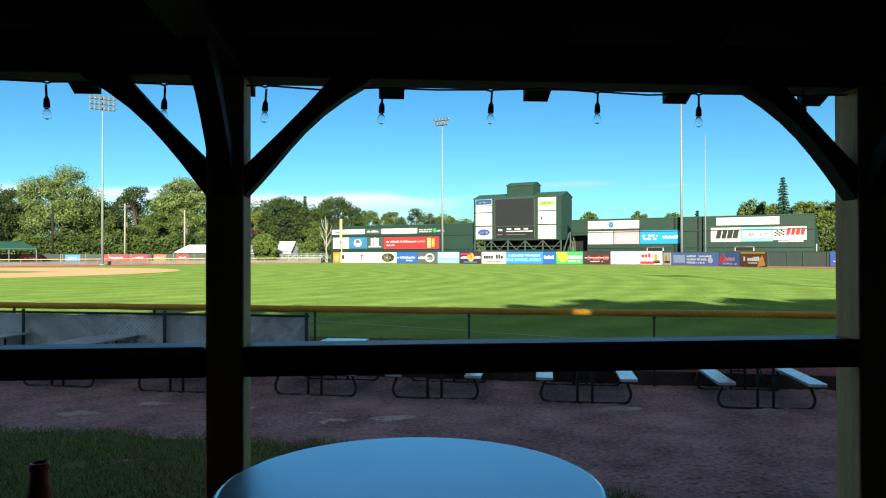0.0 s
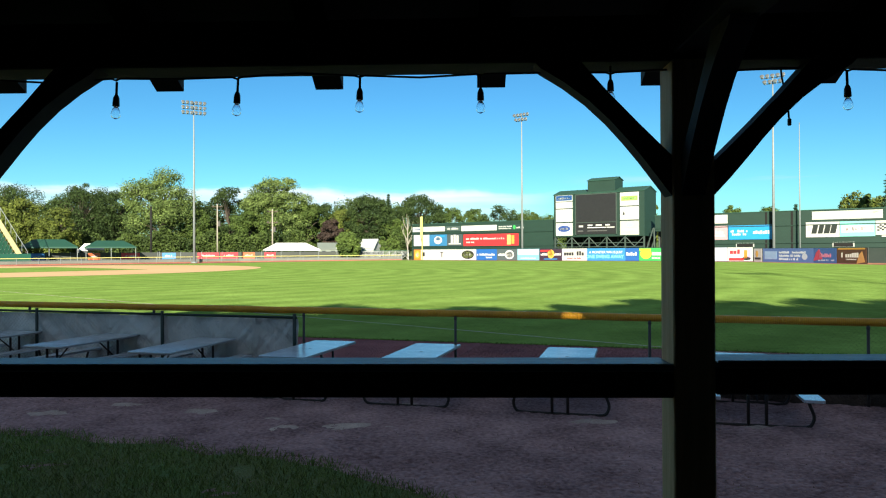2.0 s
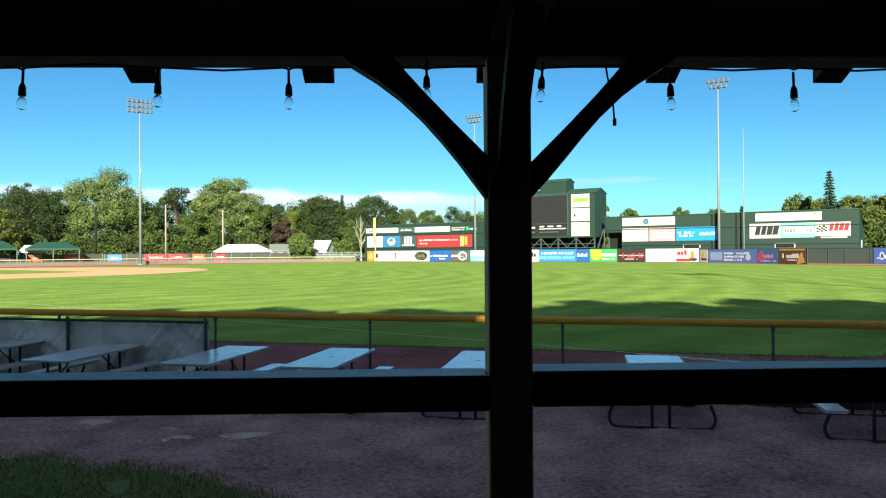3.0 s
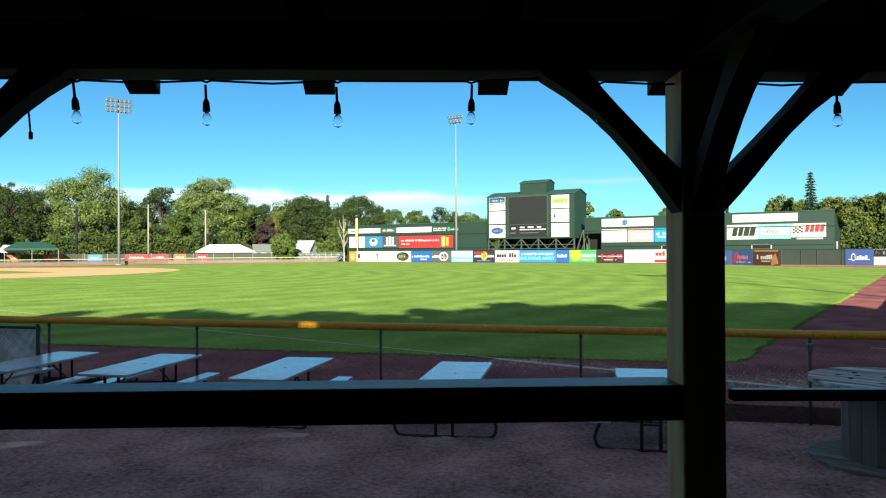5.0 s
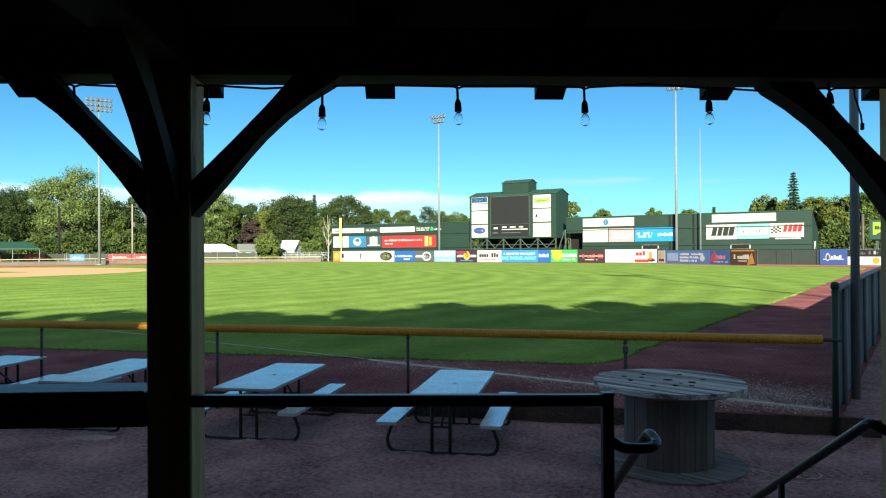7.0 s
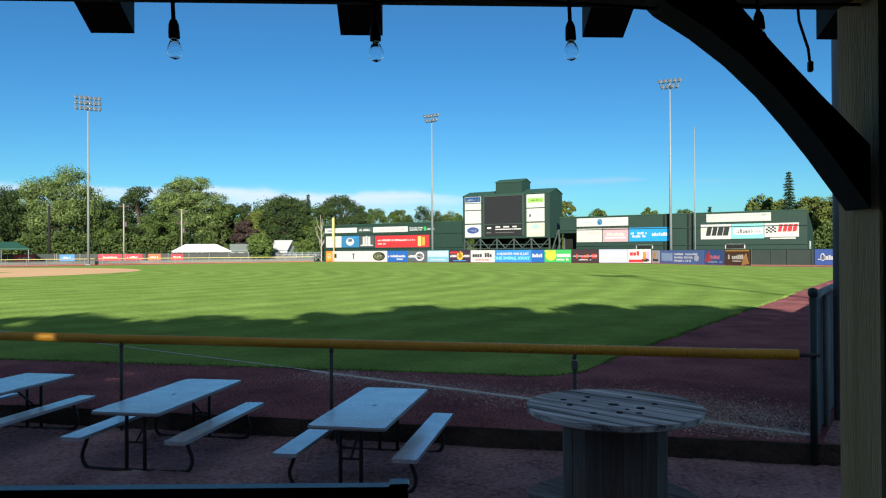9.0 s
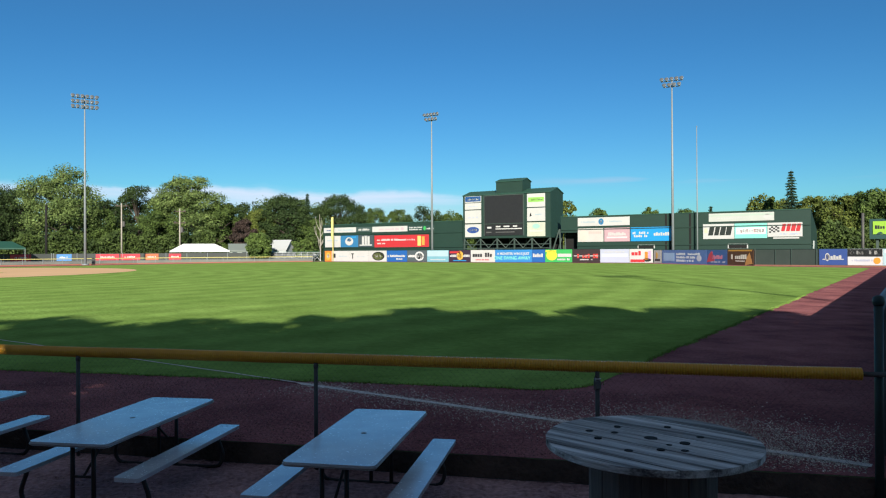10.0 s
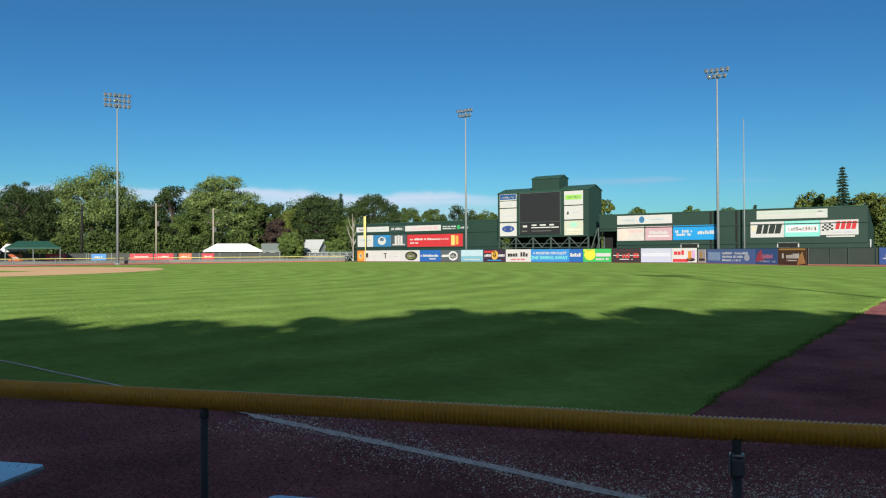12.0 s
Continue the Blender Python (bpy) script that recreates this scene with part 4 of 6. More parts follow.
def wall_frame(a, b):
    """A frame on a wall: x along it, y into it, z up."""
    d = (b - a).normalized()
    return Matrix(((d.x, -d.y, 0, a.x), (d.y, d.x, 0, a.y), (0, 0, 1, 0), (0, 0, 0, 1)))


def sign(parent, u0, u1, z0, z1, ground_colour, marks=(), y=-0.05, name="sign_panel"):
    """A flat board on a wall. marks: (form, place, height, width, tallness, colour), all as shares of the board."""
    p = part(name, boxed(((u0 + u1) / 2, y, (z0 + z1) / 2), (u1 - u0 - 0.04, 0.05, z1 - z0), None, 0.01), paint(ground_colour), parent)
    w, h = u1 - u0, z1 - z0
    for form, fx, fz, fw, fh, c in marks:
        x, z = u0 + fx * w, z0 + fz * h
        b = bmesh.new()
        if form == "bar":
            box(b, (x, y - 0.03, z), (fw * w, 0.012, fh * h), None, 0.003)
        elif form in ("words", "slant"):         # unreadable or brand lettering as plain blocks, upright or leaning
            q = random.Random(int(u0 * 31 + fz * 97))
            n = max(3, round(fw * w / (fh * h * (0.66 if form == "words" else 0.68))))
            step = fw * w / n
            for i in range(n):
                if form == "words" and n > 7 and q.random() < 0.12:
                    continue
                bw, bh = step * q.uniform(0.7, 0.9), fh * h * (q.choice((0.7, 0.74, 1.0, 0.95)) if form == "words" else 1.0)
                lean = Matrix(((1, 0, 0.0 if form == "words" else 0.2, 0), (0, 1, 0, 0), (0, 0, 1, 0), (0, 0, 0, 1)))
                place = Matrix.Translation((x - fw * w / 2 + (i + 0.5) * step, y - 0.03, z - (fh * h - bh) / 2)) @ lean
                part("lettering", boxed((0, 0, 0), (bw, 0.012, bh), place), paint(c), p)
            b.free()
            continue
        elif form == "oval":
            lo = [b.verts.new((x + fw * w / 2 * math.cos(t), y - 0.036, z + fh * h / 2 * math.sin(t))) for t in (2 * math.pi * k / 28 for k in range(28))]
            hi = [b.verts.new((v.co.x, y - 0.024, v.co.z)) for v in lo]
            b.faces.new(lo)
            for i in range(28):
                b.faces.new((lo[i], hi[i], hi[(i + 1) % 28], lo[(i + 1) % 28]))
            bmesh.ops.recalc_face_normals(b, faces=b.faces)
        elif form == "wedge":
            pts = [(-0.5, -0.5), (0.5, -0.35), (0.15, 0.5), (-0.2, 0.2)]
            lo = [b.verts.new((x + i * fw * w, y - 0.036, z + j * fh * h)) for i, j in pts]
            hi = [b.verts.new((v.co.x, y - 0.024, v.co.z)) for v in lo]
            b.faces.new(lo)
            for i in range(4):
                b.faces.new((lo[i], hi[i], hi[(i + 1) % 4], lo[(i + 1) % 4]))
            bmesh.ops.recalc_face_normals(b, faces=b.faces)
        elif form == "check":
            for i in range(5):
                for j in range(4):
                    if (i + j) % 2 == 0:
                        box(b, (x + (i - 2) * fw * w / 5, y - 0.03, z + (j - 1.5) * fh * h / 4 + 0.03 * i), (fw * w / 5, 0.012, fh * h / 4))
        part("emblem", b, paint(c), p)
    return p


def words(parent, text, x, y, z, size, colour):
    """Raised lettering in the built-in font, facing the field."""
    cu = bpy.data.curves.new("lettering", "FONT")
    cu.body, cu.size, cu.align_x, cu.extrude, cu.offset = text, size, "CENTER", 0.006, 0.018
    tmp = bpy.data.objects.new("lettering", cu)
    scene.collection.objects.link(tmp)
    me = bpy.data.meshes.new_from_object(tmp.evaluated_get(bpy.context.evaluated_depsgraph_get()))
    bpy.data.objects.remove(tmp)
    me.materials.clear()
    me.materials.append(paint(colour))
    ob = new("lettering", me)
    ob.parent = parent
    ob.matrix_basis = pose(x, y, z, 90, 0, 0)
    return ob


TOP = 2.44
w_left = thing("wall_left_field", "green outfield wall hung with printed advertising panels", "outfield wall", kind="structure")
w_left.matrix_basis = wall_frame(W0, W1)
part("boards", boxed((32.7, 0.06, (FIELD + TOP) / 2), (66.0, 0.12, TOP - FIELD)), MONSTER, w_left)
part("top_trim", boxed((32.7, 0.04, TOP + 0.03), (66.0, 0.2, 0.06), None, 0.01), MONSTER, w_left)
Z0, Z1 = FIELD + 0.04, TOP - 0.02
def field_ad(u0, u1, c, marks):
    p = sign(w_left, u0, u1, Z0, Z1, c, marks)
    if u0 == 38.7:
        words(p, "A MONSTER WIN IS JUST", 42.1, -0.08, 1.6, 0.54, WHITE)
        words(p, "ONE SWING AWAY", 41.9, -0.08, 0.8, 0.76, (0.2, 0.62, 0.5))


field_ad(0.3, 2.1, ORG, (("oval", 0.5, 0.5, 0.7, 0.7, GOLD), ("oval", 0.5, 0.5, 0.4, 0.4, WHITE)))
field_ad(2.1, 6.8, WHITE, (("bar", 0.16, 0.55, 0.12, 0.4, BLACK), ("words", 0.6, 0.5, 0.5, 0.1, PALE)))
field_ad(6.8, 11.3, WHITE, (("bar", 0.15, 0.48, 0.05, 0.45, BLACK), ("bar", 0.15, 0.72, 0.16, 0.08, BLACK), ("words", 0.6, 0.45, 0.45, 0.07, PALE)))
field_ad(11.3, 15.7, WHITE, (("oval", 0.55, 0.5, 0.66, 0.8, BLACK), ("oval", 0.55, 0.5, 0.56, 0.64, (0.2, 0.24, 0.08)), ("words", 0.55, 0.52, 0.42, 0.22, WHITE)))
field_ad(15.7, 20.4, BLUE, (("words", 0.47, 0.52, 0.85, 0.2, WHITE), ("words", 0.62, 0.25, 0.3, 0.14, WHITE)))
field_ad(20.4, 24.8, (0.07, 0.09, 0.1), (("oval", 0.62, 0.5, 0.45, 0.8, (0.55, 0.56, 0.56)), ("oval", 0.62, 0.5, 0.32, 0.55, (0.07, 0.09, 0.1)), ("words", 0.45, 0.5, 0.8, 0.2, (0.6, 0.6, 0.6))))
field_ad(24.8, 29.4, (0.16, 0.36, 0.44), (("bar", 0.5, 0.72, 0.96, 0.5, (0.36, 0.5, 0.56)), ("words", 0.5, 0.2, 0.7, 0.1, WHITE)))
field_ad(29.4, 33.9, (0.035, 0.02, 0.04), (("bar", 0.3, 0.82, 0.5, 0.16, RED), ("oval", 0.52, 0.55, 0.3, 0.75, GOLD), ("oval", 0.52, 0.52, 0.15, 0.45, (0.04, 0.03, 0.03)), ("words", 0.24, 0.52, 0.36, 0.2, WHITE), ("words", 0.8, 0.52, 0.32, 0.2, WHITE), ("bar", 0.5, 0.12, 0.6, 0.07, SKYB)))
field_ad(33.9, 38.7, WHITE, (("words", 0.48, 0.6, 0.8, 0.36, BLACK), ("words", 0.5, 0.2, 0.6, 0.12, RED)))
field_ad(38.7, 45.6, (0.03, 0.2, 0.5), ())
field_ad(45.6, 47.9, BLUE, (("words", 0.45, 0.55, 0.8, 0.28, WHITE),))
field_ad(47.9, 52.6, GREEN, (("oval", 0.25, 0.55, 0.4, 0.8, (0.6, 0.55, 0.05)), ("bar", 0.72, 0.55, 0.5, 0.25, WHITE), ("words", 0.68, 0.25, 0.45, 0.18, WHITE), ("bar", 0.22, 0.88, 0.4, 0.14, (0.6, 0.55, 0.05))))
field_ad(52.6, 57.2, (0.035, 0.022, 0.025), (("words", 0.5, 0.5, 0.86, 0.34, (0.5, 0.05, 0.04)), ("bar", 0.5, 0.5, 0.88, 0.06, WHITE), ("words", 0.5, 0.22, 0.5, 0.08, WHITE)))
field_ad(57.2, 61.8, LAV, (("bar", 0.5, 0.55, 0.9, 0.25, (0.5, 0.53, 0.6)), ("words", 0.5, 0.8, 0.7, 0.1, WHITE)))
field_ad(61.8, 65.4, WHITE, (("words", 0.3, 0.7, 0.42, 0.34, RED), ("bar", 0.35, 0.14, 0.6, 0.2, RED), ("bar", 0.72, 0.5, 0.13, 0.6, (0.5, 0.2, 0.03)), ("bar", 0.86, 0.55, 0.12, 0.6, (0.45, 0.3, 0.5)), ("oval", 0.75, 0.2, 0.35, 0.25, BLACK)))

w_mid = thing("wall_center_field", "outfield wall with printed panels and dark mesh", "outfield wall", kind="structure")
w_mid.matrix_basis = wall_frame(W1, W2)
part("boards", boxed((11.1, 0.06, (FIELD + TOP) / 2 - 0.1), (22.2, 0.12, TOP - FIELD - 0.2)), MONSTER, w_mid)
part("top_trim", boxed((11.1, 0.04, TOP - 0.2), (22.2, 0.2, 0.06), None, 0.01), MONSTER, w_mid)
for u0, u1, c, marks in (
        (0.1, 2.1, WHITE, (("bar", 0.5, 0.25, 0.7, 0.16, BLACK), ("oval", 0.4, 0.6, 0.3, 0.5, GOLD))),
        (2.3, 13.0, (0.1, 0.19, 0.46), (("bar", 0.17, 0.5, 0.26, 0.6, (0.32, 0.48, 0.72)), ("words", 0.6, 0.72, 0.52, 0.16, (0.62, 0.66, 0.72)), ("words", 0.56, 0.48, 0.44, 0.16, (0.62, 0.66, 0.72)), ("words", 0.53, 0.24, 0.38, 0.16, (0.62, 0.66, 0.72)), ("oval", 0.84, 0.42, 0.1, 0.44, (0.55, 0.6, 0.7)))),
        (13.0, 17.2, (0.05, 0.12, 0.33), (("wedge", 0.2, 0.55, 0.4, 0.8, (0.5, 0.06, 0.1)), ("words", 0.55, 0.52, 0.6, 0.26, (0.6, 0.2, 0.3)), ("words", 0.55, 0.2, 0.7, 0.12, LAV))),
        (17.2, 22.1, (0.1, 0.045, 0.025), (("words", 0.45, 0.55, 0.6, 0.3, (0.7, 0.66, 0.6)), ("wedge", 0.82, 0.4, 0.28, 0.8, (0.6, 0.3, 0.1)), ("bar", 0.5, 0.95, 0.9, 0.1, (0.6, 0.3, 0.06)), ("words", 0.5, 0.28, 0.35, 0.08, (0.7, 0.66, 0.6))))):
    sign(w_mid, u0, u1, Z0 - 0.05, Z1 - 0.2, c, marks)
w_right = thing("wall_right_center", "dark meshed fence with printed panels and green posts", "outfield wall", kind="structure")
w_right.matrix_basis = wall_frame(W2, W3)
MESH = mat("dark_green_mesh_cloth", (0.02, 0.034, 0.03), (0.035, 0.05, 0.045), 0.85, 0.8, 12, 0.2)
part("mesh_cloth", boxed((3.6, 0.02, 1.3), (7.2, 0.02, 1.9)), MESH, w_right)
part("footing", boxed((8.2, 0.0, FIELD + 0.06), (16.4, 0.14, 0.14)), mat("brick_kerb", (0.28, 0.12, 0.08), (0.2, 0.09, 0.06), 0.9, 1, 9, 0.2), w_right)
part("top_rail", tubed([(0, 0, 2.26), (16.4, 0, 2.26)], 0.04, 8), GREENPOST, w_right)
for u in (0.05, 2.4, 4.2, 6.9, 10.0, 13.4, 16.3):
    part("post", tubed([(u, -0.03, FIELD), (u, -0.03, 2.28)], 0.04, 8), GREENPOST if u > 2 else GALV, w_right)
for u0, u1, c, marks in (
        (7.2, 10.1, (0.04, 0.08, 0.27), (("bar", 0.5, 0.36, 0.75, 0.06, WHITE), ("words", 0.55, 0.5, 0.5, 0.26, WHITE), ("oval", 0.3, 0.5, 0.16, 0.5, WHITE), ("oval", 0.3, 0.5, 0.1, 0.36, (0.04, 0.08, 0.27)))),
        (10.1, 13.5, (0.6, 0.6, 0.62), (("bar", 0.5, 0.76, 0.98, 0.46, BLACK), ("oval", 0.12, 0.78, 0.13, 0.3, WHITE), ("words", 0.58, 0.78, 0.66, 0.22, WHITE), ("oval", 0.84, 0.28, 0.2, 0.4, (0.65, 0.3, 0.04)), ("words", 0.42, 0.3, 0.6, 0.12, LAV))),
        (13.5, 16.3, (0.42, 0.58, 0.64), (("words", 0.6, 0.5, 0.5, 0.3, (0.5, 0.1, 0.15)), ("bar", 0.5, 0.85, 0.9, 0.2, (0.6, 0.7, 0.74))))):
    sign(w_right, u0, u1, FIELD + 0.16, 2.24, c, marks, -0.06)
cfw = thing("wall_behind_mesh", "plain dark green boards behind the meshed fence", "wall", kind="structure")
cfw.matrix_basis = wall_frame(W2, W3)
part("boards", boxed((8.2, 1.2, 1.2), (16.4, 0.08, 1.5)), MONSTER, cfw)

# ---- tall green wall behind ----
M = wall_frame(W0 - UN * 1.5, W1 - UN * 1.5)
big = thing("tall_green_wall", "tall dark green boarded wall with advertising rows", "wall", kind="structure")
big.matrix_basis = M
for u0, u1, z0, z1 in ((-1.5, 32.0, FIELD, 7.55), (50.0, 52.8, 5.1, 7.6), (52.8, 86.2, FIELD, 7.6)):
    part("boards", boxed(((u0 + u1) / 2, 0.2, (z0 + z1) / 2), (u1 - u0, 0.4, z1 - z0)), MONSTER, big)
    for z in (3.0, 5.55):
        if z > z0:
            part("ledge", boxed(((u0 + u1) / 2, -0.06, z), (u1 - u0, 0.14, 0.12), None, 0.01), MONSTER, big)
part("top_trim", boxed((15.2, 0.2, 7.6), (33.6, 0.55, 0.1)), ROOFGREEN, big)
part("top_trim", boxed((68.1, 0.2, 7.65), (36.3, 0.55, 0.1)), ROOFGREEN, big)
# near-black board paints the shade inside the gap in the wall
part("recess_shade_board", boxed((51.4, 2.0, 2.7), (2.9, 0.1, 4.9)), NEAR_BLACK, big)
for u in (66.9, 67.6, 70.4):
    part("seam", boxed((u, -0.02, 4.0), (0.25, 0.1, 7.1)), NEAR_BLACK, big)
def high_ad(u0, u1, z0, z1, c, marks):
    sign(big, u0, u1, z0, z1, c, marks, -0.06)


high_ad(-1.3, 1.6, 6.02, 7.0, WHITE, (("words", 0.5, 0.5, 0.5, 0.3, NAVY),))
high_ad(1.6, 7.1, 6.02, 7.0, WHITE, (("words", 0.5, 0.5, 0.7, 0.3, PALE),))
high_ad(7.3, 11.0, 6.02, 6.98, (0.05, 0.08, 0.075), (("words", 0.5, 0.5, 0.8, 0.4, WHITE),))
high_ad(11.1, 19.4, 5.95, 6.98, WHITE, (("words", 0.5, 0.5, 0.6, 0.4, PINK), ("oval", 0.86, 0.5, 0.09, 0.6, PINK)))
high_ad(19.5, 25.4, 5.95, 6.95, (0.02, 0.05, 0.045), (("words", 0.3, 0.68, 0.5, 0.24, WHITE), ("words", 0.3, 0.32, 0.5, 0.24, WHITE), ("oval", 0.64, 0.5, 0.1, 0.8, GREEN), ("words", 0.85, 0.42, 0.28, 0.3, WHITE)))
high_ad(-1.0, 3.1, 3.15, 5.4, WHITE, (("words", 0.5, 0.6, 0.7, 0.12, PALE),))
high_ad(3.1, 7.6, 3.15, 5.4, (0.03, 0.16, 0.33), (("oval", 0.5, 0.5, 0.45, 0.7, WHITE), ("oval", 0.5, 0.62, 0.25, 0.3, (0.03, 0.16, 0.33)), ("words", 0.72, 0.86, 0.4, 0.14, SKYB)))
high_ad(7.6, 11.4, 3.15, 5.4, (0.05, 0.07, 0.08), (("bar", 0.32, 0.55, 0.14, 0.7, WHITE), ("bar", 0.5, 0.55, 0.14, 0.8, WHITE), ("bar", 0.68, 0.55, 0.14, 0.7, WHITE), ("bar", 0.5, 0.16, 0.8, 0.1, WHITE)))
high_ad(11.6, 24.2, 3.05, 5.3, RED, (("words", 0.4, 0.62, 0.7, 0.16, WHITE), ("words", 0.13, 0.34, 0.15, 0.16, WHITE), ("bar", 0.83, 0.5, 0.06, 0.8, (0.7, 0.5, 0.15)), ("bar", 0.9, 0.5, 0.05, 0.7, (0.6, 0.3, 0.06))))
high_ad(52.9, 61.4, 6.08, 7.4, WHITE, (("oval", 0.46, 0.5, 0.1, 0.75, (0.03, 0.16, 0.33)), ("oval", 0.46, 0.5, 0.035, 0.4, WHITE), ("words", 0.22, 0.5, 0.3, 0.2, PALE), ("words", 0.72, 0.5, 0.3, 0.2, PALE)))
high_ad(52.9, 57.2, 3.6, 5.72, (0.5, 0.47, 0.45), (("oval", 0.24, 0.45, 0.36, 0.8, (0.68, 0.5, 0.45)), ("words", 0.68, 0.72, 0.5, 0.26, (0.6, 0.4, 0.38))))
high_ad(57.3, 61.4, 3.6, 5.72, (0.46, 0.3, 0.34), (("words", 0.5, 0.55, 0.7, 0.24, WHITE), ("bar", 0.5, 0.3, 0.8, 0.12, (0.66, 0.52, 0.55))))
high_ad(61.5, 67.7, 3.6, 5.72, SKYB, (("words", 0.25, 0.6, 0.4, 0.18, WHITE), ("words", 0.25, 0.38, 0.34, 0.18, WHITE), ("words", 0.76, 0.5, 0.38, 0.24, WHITE)))
high_ad(73.0, 81.7, 6.25, 7.42, (0.45, 0.47, 0.44), (("words", 0.35, 0.4, 0.44, 0.18, WHITE), ("bar", 0.5, 0.75, 0.98, 0.2, (0.4, 0.48, 0.42)), ("oval", 0.9, 0.45, 0.12, 0.7, WHITE)))
high_ad(72.2, 76.5, 3.78, 5.92, WHITE, (("slant", 0.55, 0.52, 0.74, 0.56, (0.02, 0.025, 0.022)), ("bar", 0.1, 0.56, 0.1, 0.3, (0.6, 0.5, 0.36))))
high_ad(76.5, 80.8, 3.82, 5.92, TEAL, (("bar", 0.5, 0.5, 0.9, 0.44, (0.66, 0.72, 0.72)), ("words", 0.5, 0.5, 0.82, 0.26, (0.6, 0.35, 0.35))))
high_ad(80.8, 85.2, 3.98, 5.92, WHITE, (("check", 0.2, 0.5, 0.3, 0.44, BLACK), ("slant", 0.68, 0.64, 0.56, 0.52, RED), ("words", 0.65, 0.2, 0.6, 0.12, LAV)))
high_ad(81.5, 84.8, 3.7, 3.9, WHITE, ())
for u0, u1 in ((75.6, 78.3), (62.6, 65.2)):
    fr = part("hatch", boxed(((u0 + u1) / 2, -0.03, 2.75), (u1 - u0, 0.1, 0.66)), paint((0.45, 0.46, 0.45)), big)
    # black box on the frame paints the dark inside of the hatch
    part("opening_shade", boxed(((u0 + u1) / 2, -0.09, 2.7), (u1 - u0 - 0.3, 0.06, 0.5)), NEAR_BLACK, fr)
gable = bmesh.new()
v = [gable.verts.new(p) for p in ((86.2, 0.1, FIELD), (86.2, 0.1, 7.6), (86.3, 5.5, 5.0), (86.3, 6.5, FIELD))]
w = [gable.verts.new((p.co.x - 0.2, p.co.y, p.co.z)) for p in v]
gable.faces.new(v)
gable.faces.new(list(reversed(w)))
for i in range(4):
    gable.faces.new((v[i], w[i], w[(i + 1) % 4], v[(i + 1) % 4]))
bmesh.ops.recalc_face_normals(gable, faces=gable.faces)
part("gable_end", gable, MONSTER, big)
part("door", boxed((86.3, 2.2, 2.3), (0.08, 1.0, 2.2)), paint((0.45, 0.5, 0.5)), big)

# ---- scoreboard house on its steel frame ----
sb = thing("scoreboard", "dark green scoreboard house with gabled roof on steel trusses", "scoreboard")
sb.matrix_basis = wall_frame(W0 - UN * 0.6, W1 - UN * 0.6)
U0, U1, DEEP, EAVE, RIDGE, FLOOR = 32.0, 48.6, 4.9, 11.75, 12.55, 4.4


def gabled(u0, u1, y0, y1, z0, eave, ridge):
    b = bmesh.new()
    ym = (y0 + y1) / 2
    sec = [(y0, z0), (y1, z0), (y1, eave), (ym, ridge), (y0, eave)]
    a = [b.verts.new((u0, y, z)) for y, z in sec]
    c = [b.verts.new((u1, y, z)) for y, z in sec]
    for i in range(5):
        b.faces.new((a[i], c[i], c[(i + 1) % 5], a[(i + 1) % 5]))
    b.faces.new(a)
    b.faces.new(list(reversed(c)))
    bmesh.ops.recalc_face_normals(b, faces=b.faces)
    return b


def roof_slabs(parent, u0, u1, y0, y1, eave, ridge):
    ym = (y0 + y1) / 2
    for ya, s in ((y0, 1), (y1, -1)):
        b = bmesh.new()
        ye = ya - 0.14 * s
        ze = eave - 0.14 * (ridge - eave) / abs(ym - ya)
        v = [b.verts.new((u, y, z + dz)) for dz in (0.03, 0.13) for u in (u0 - 0.12, u1 + 0.12) for y, z in ((ye, ze), (ym, ridge))]
        for q in ((0, 1, 3, 2), (4, 6, 7, 5), (0, 4, 5, 1), (2, 3, 7, 6), (0, 2, 6, 4), (1, 5, 7, 3)):
            b.faces.new([v[i] for i in q])
        bmesh.ops.recalc_face_normals(b, faces=b.faces)
        slab = part("roof", b, ROOFGREEN, parent, "green standing-seam metal roof")
        for k in range(int((u1 - u0) / 0.6)):
            seam = boxed((0, 0, 0), (0.05, math.hypot(ym - ye, ridge - ze), 0.05))
            part("seam", seam, ROOFGREEN, slab).matrix_basis = pose(u0 + 0.3 + k * 0.6, (ye + ym) / 2, (ze + ridge) / 2 + 0.15, math.degrees(math.atan2(ridge - ze, ym - ye)), 0, 0)


part("house", gabled(U0, U1, 0, DEEP, FLOOR, EAVE, RIDGE), MONSTER, sb)
roof_slabs(sb, U0, U1, 0, DEEP, EAVE, RIDGE)
part("cupola", gabled(38.3, 43.3, 0.5, 3.6, EAVE - 0.2, 13.9, 14.4), MONSTER, sb)
roof_slabs(sb, 38.3, 43.3, 0.5, 3.6, 13.9, 14.4)
scr = part("screen", boxed((40.05, -0.08, 9.2), (7.3, 0.16, 4.7), None, 0.02), LED, sb, "dark video screen")
part("screen_frame", box(box(box(boxed((40.05, -0.1, 11.62), (7.7, 0.22, 0.14)), (40.05, -0.1, 6.82), (7.7, 0.22, 0.1)), (36.3, -0.1, 8.2), (0.14, 0.22, 6.9)), (43.8, -0.1, 8.2), (0.14, 0.22, 6.9)), STEELGREEN, scr)
line = part("line_score", boxed((40.05, -0.05, 5.8), (7.3, 0.1, 1.9)), LED, sb, "dark line-score board")
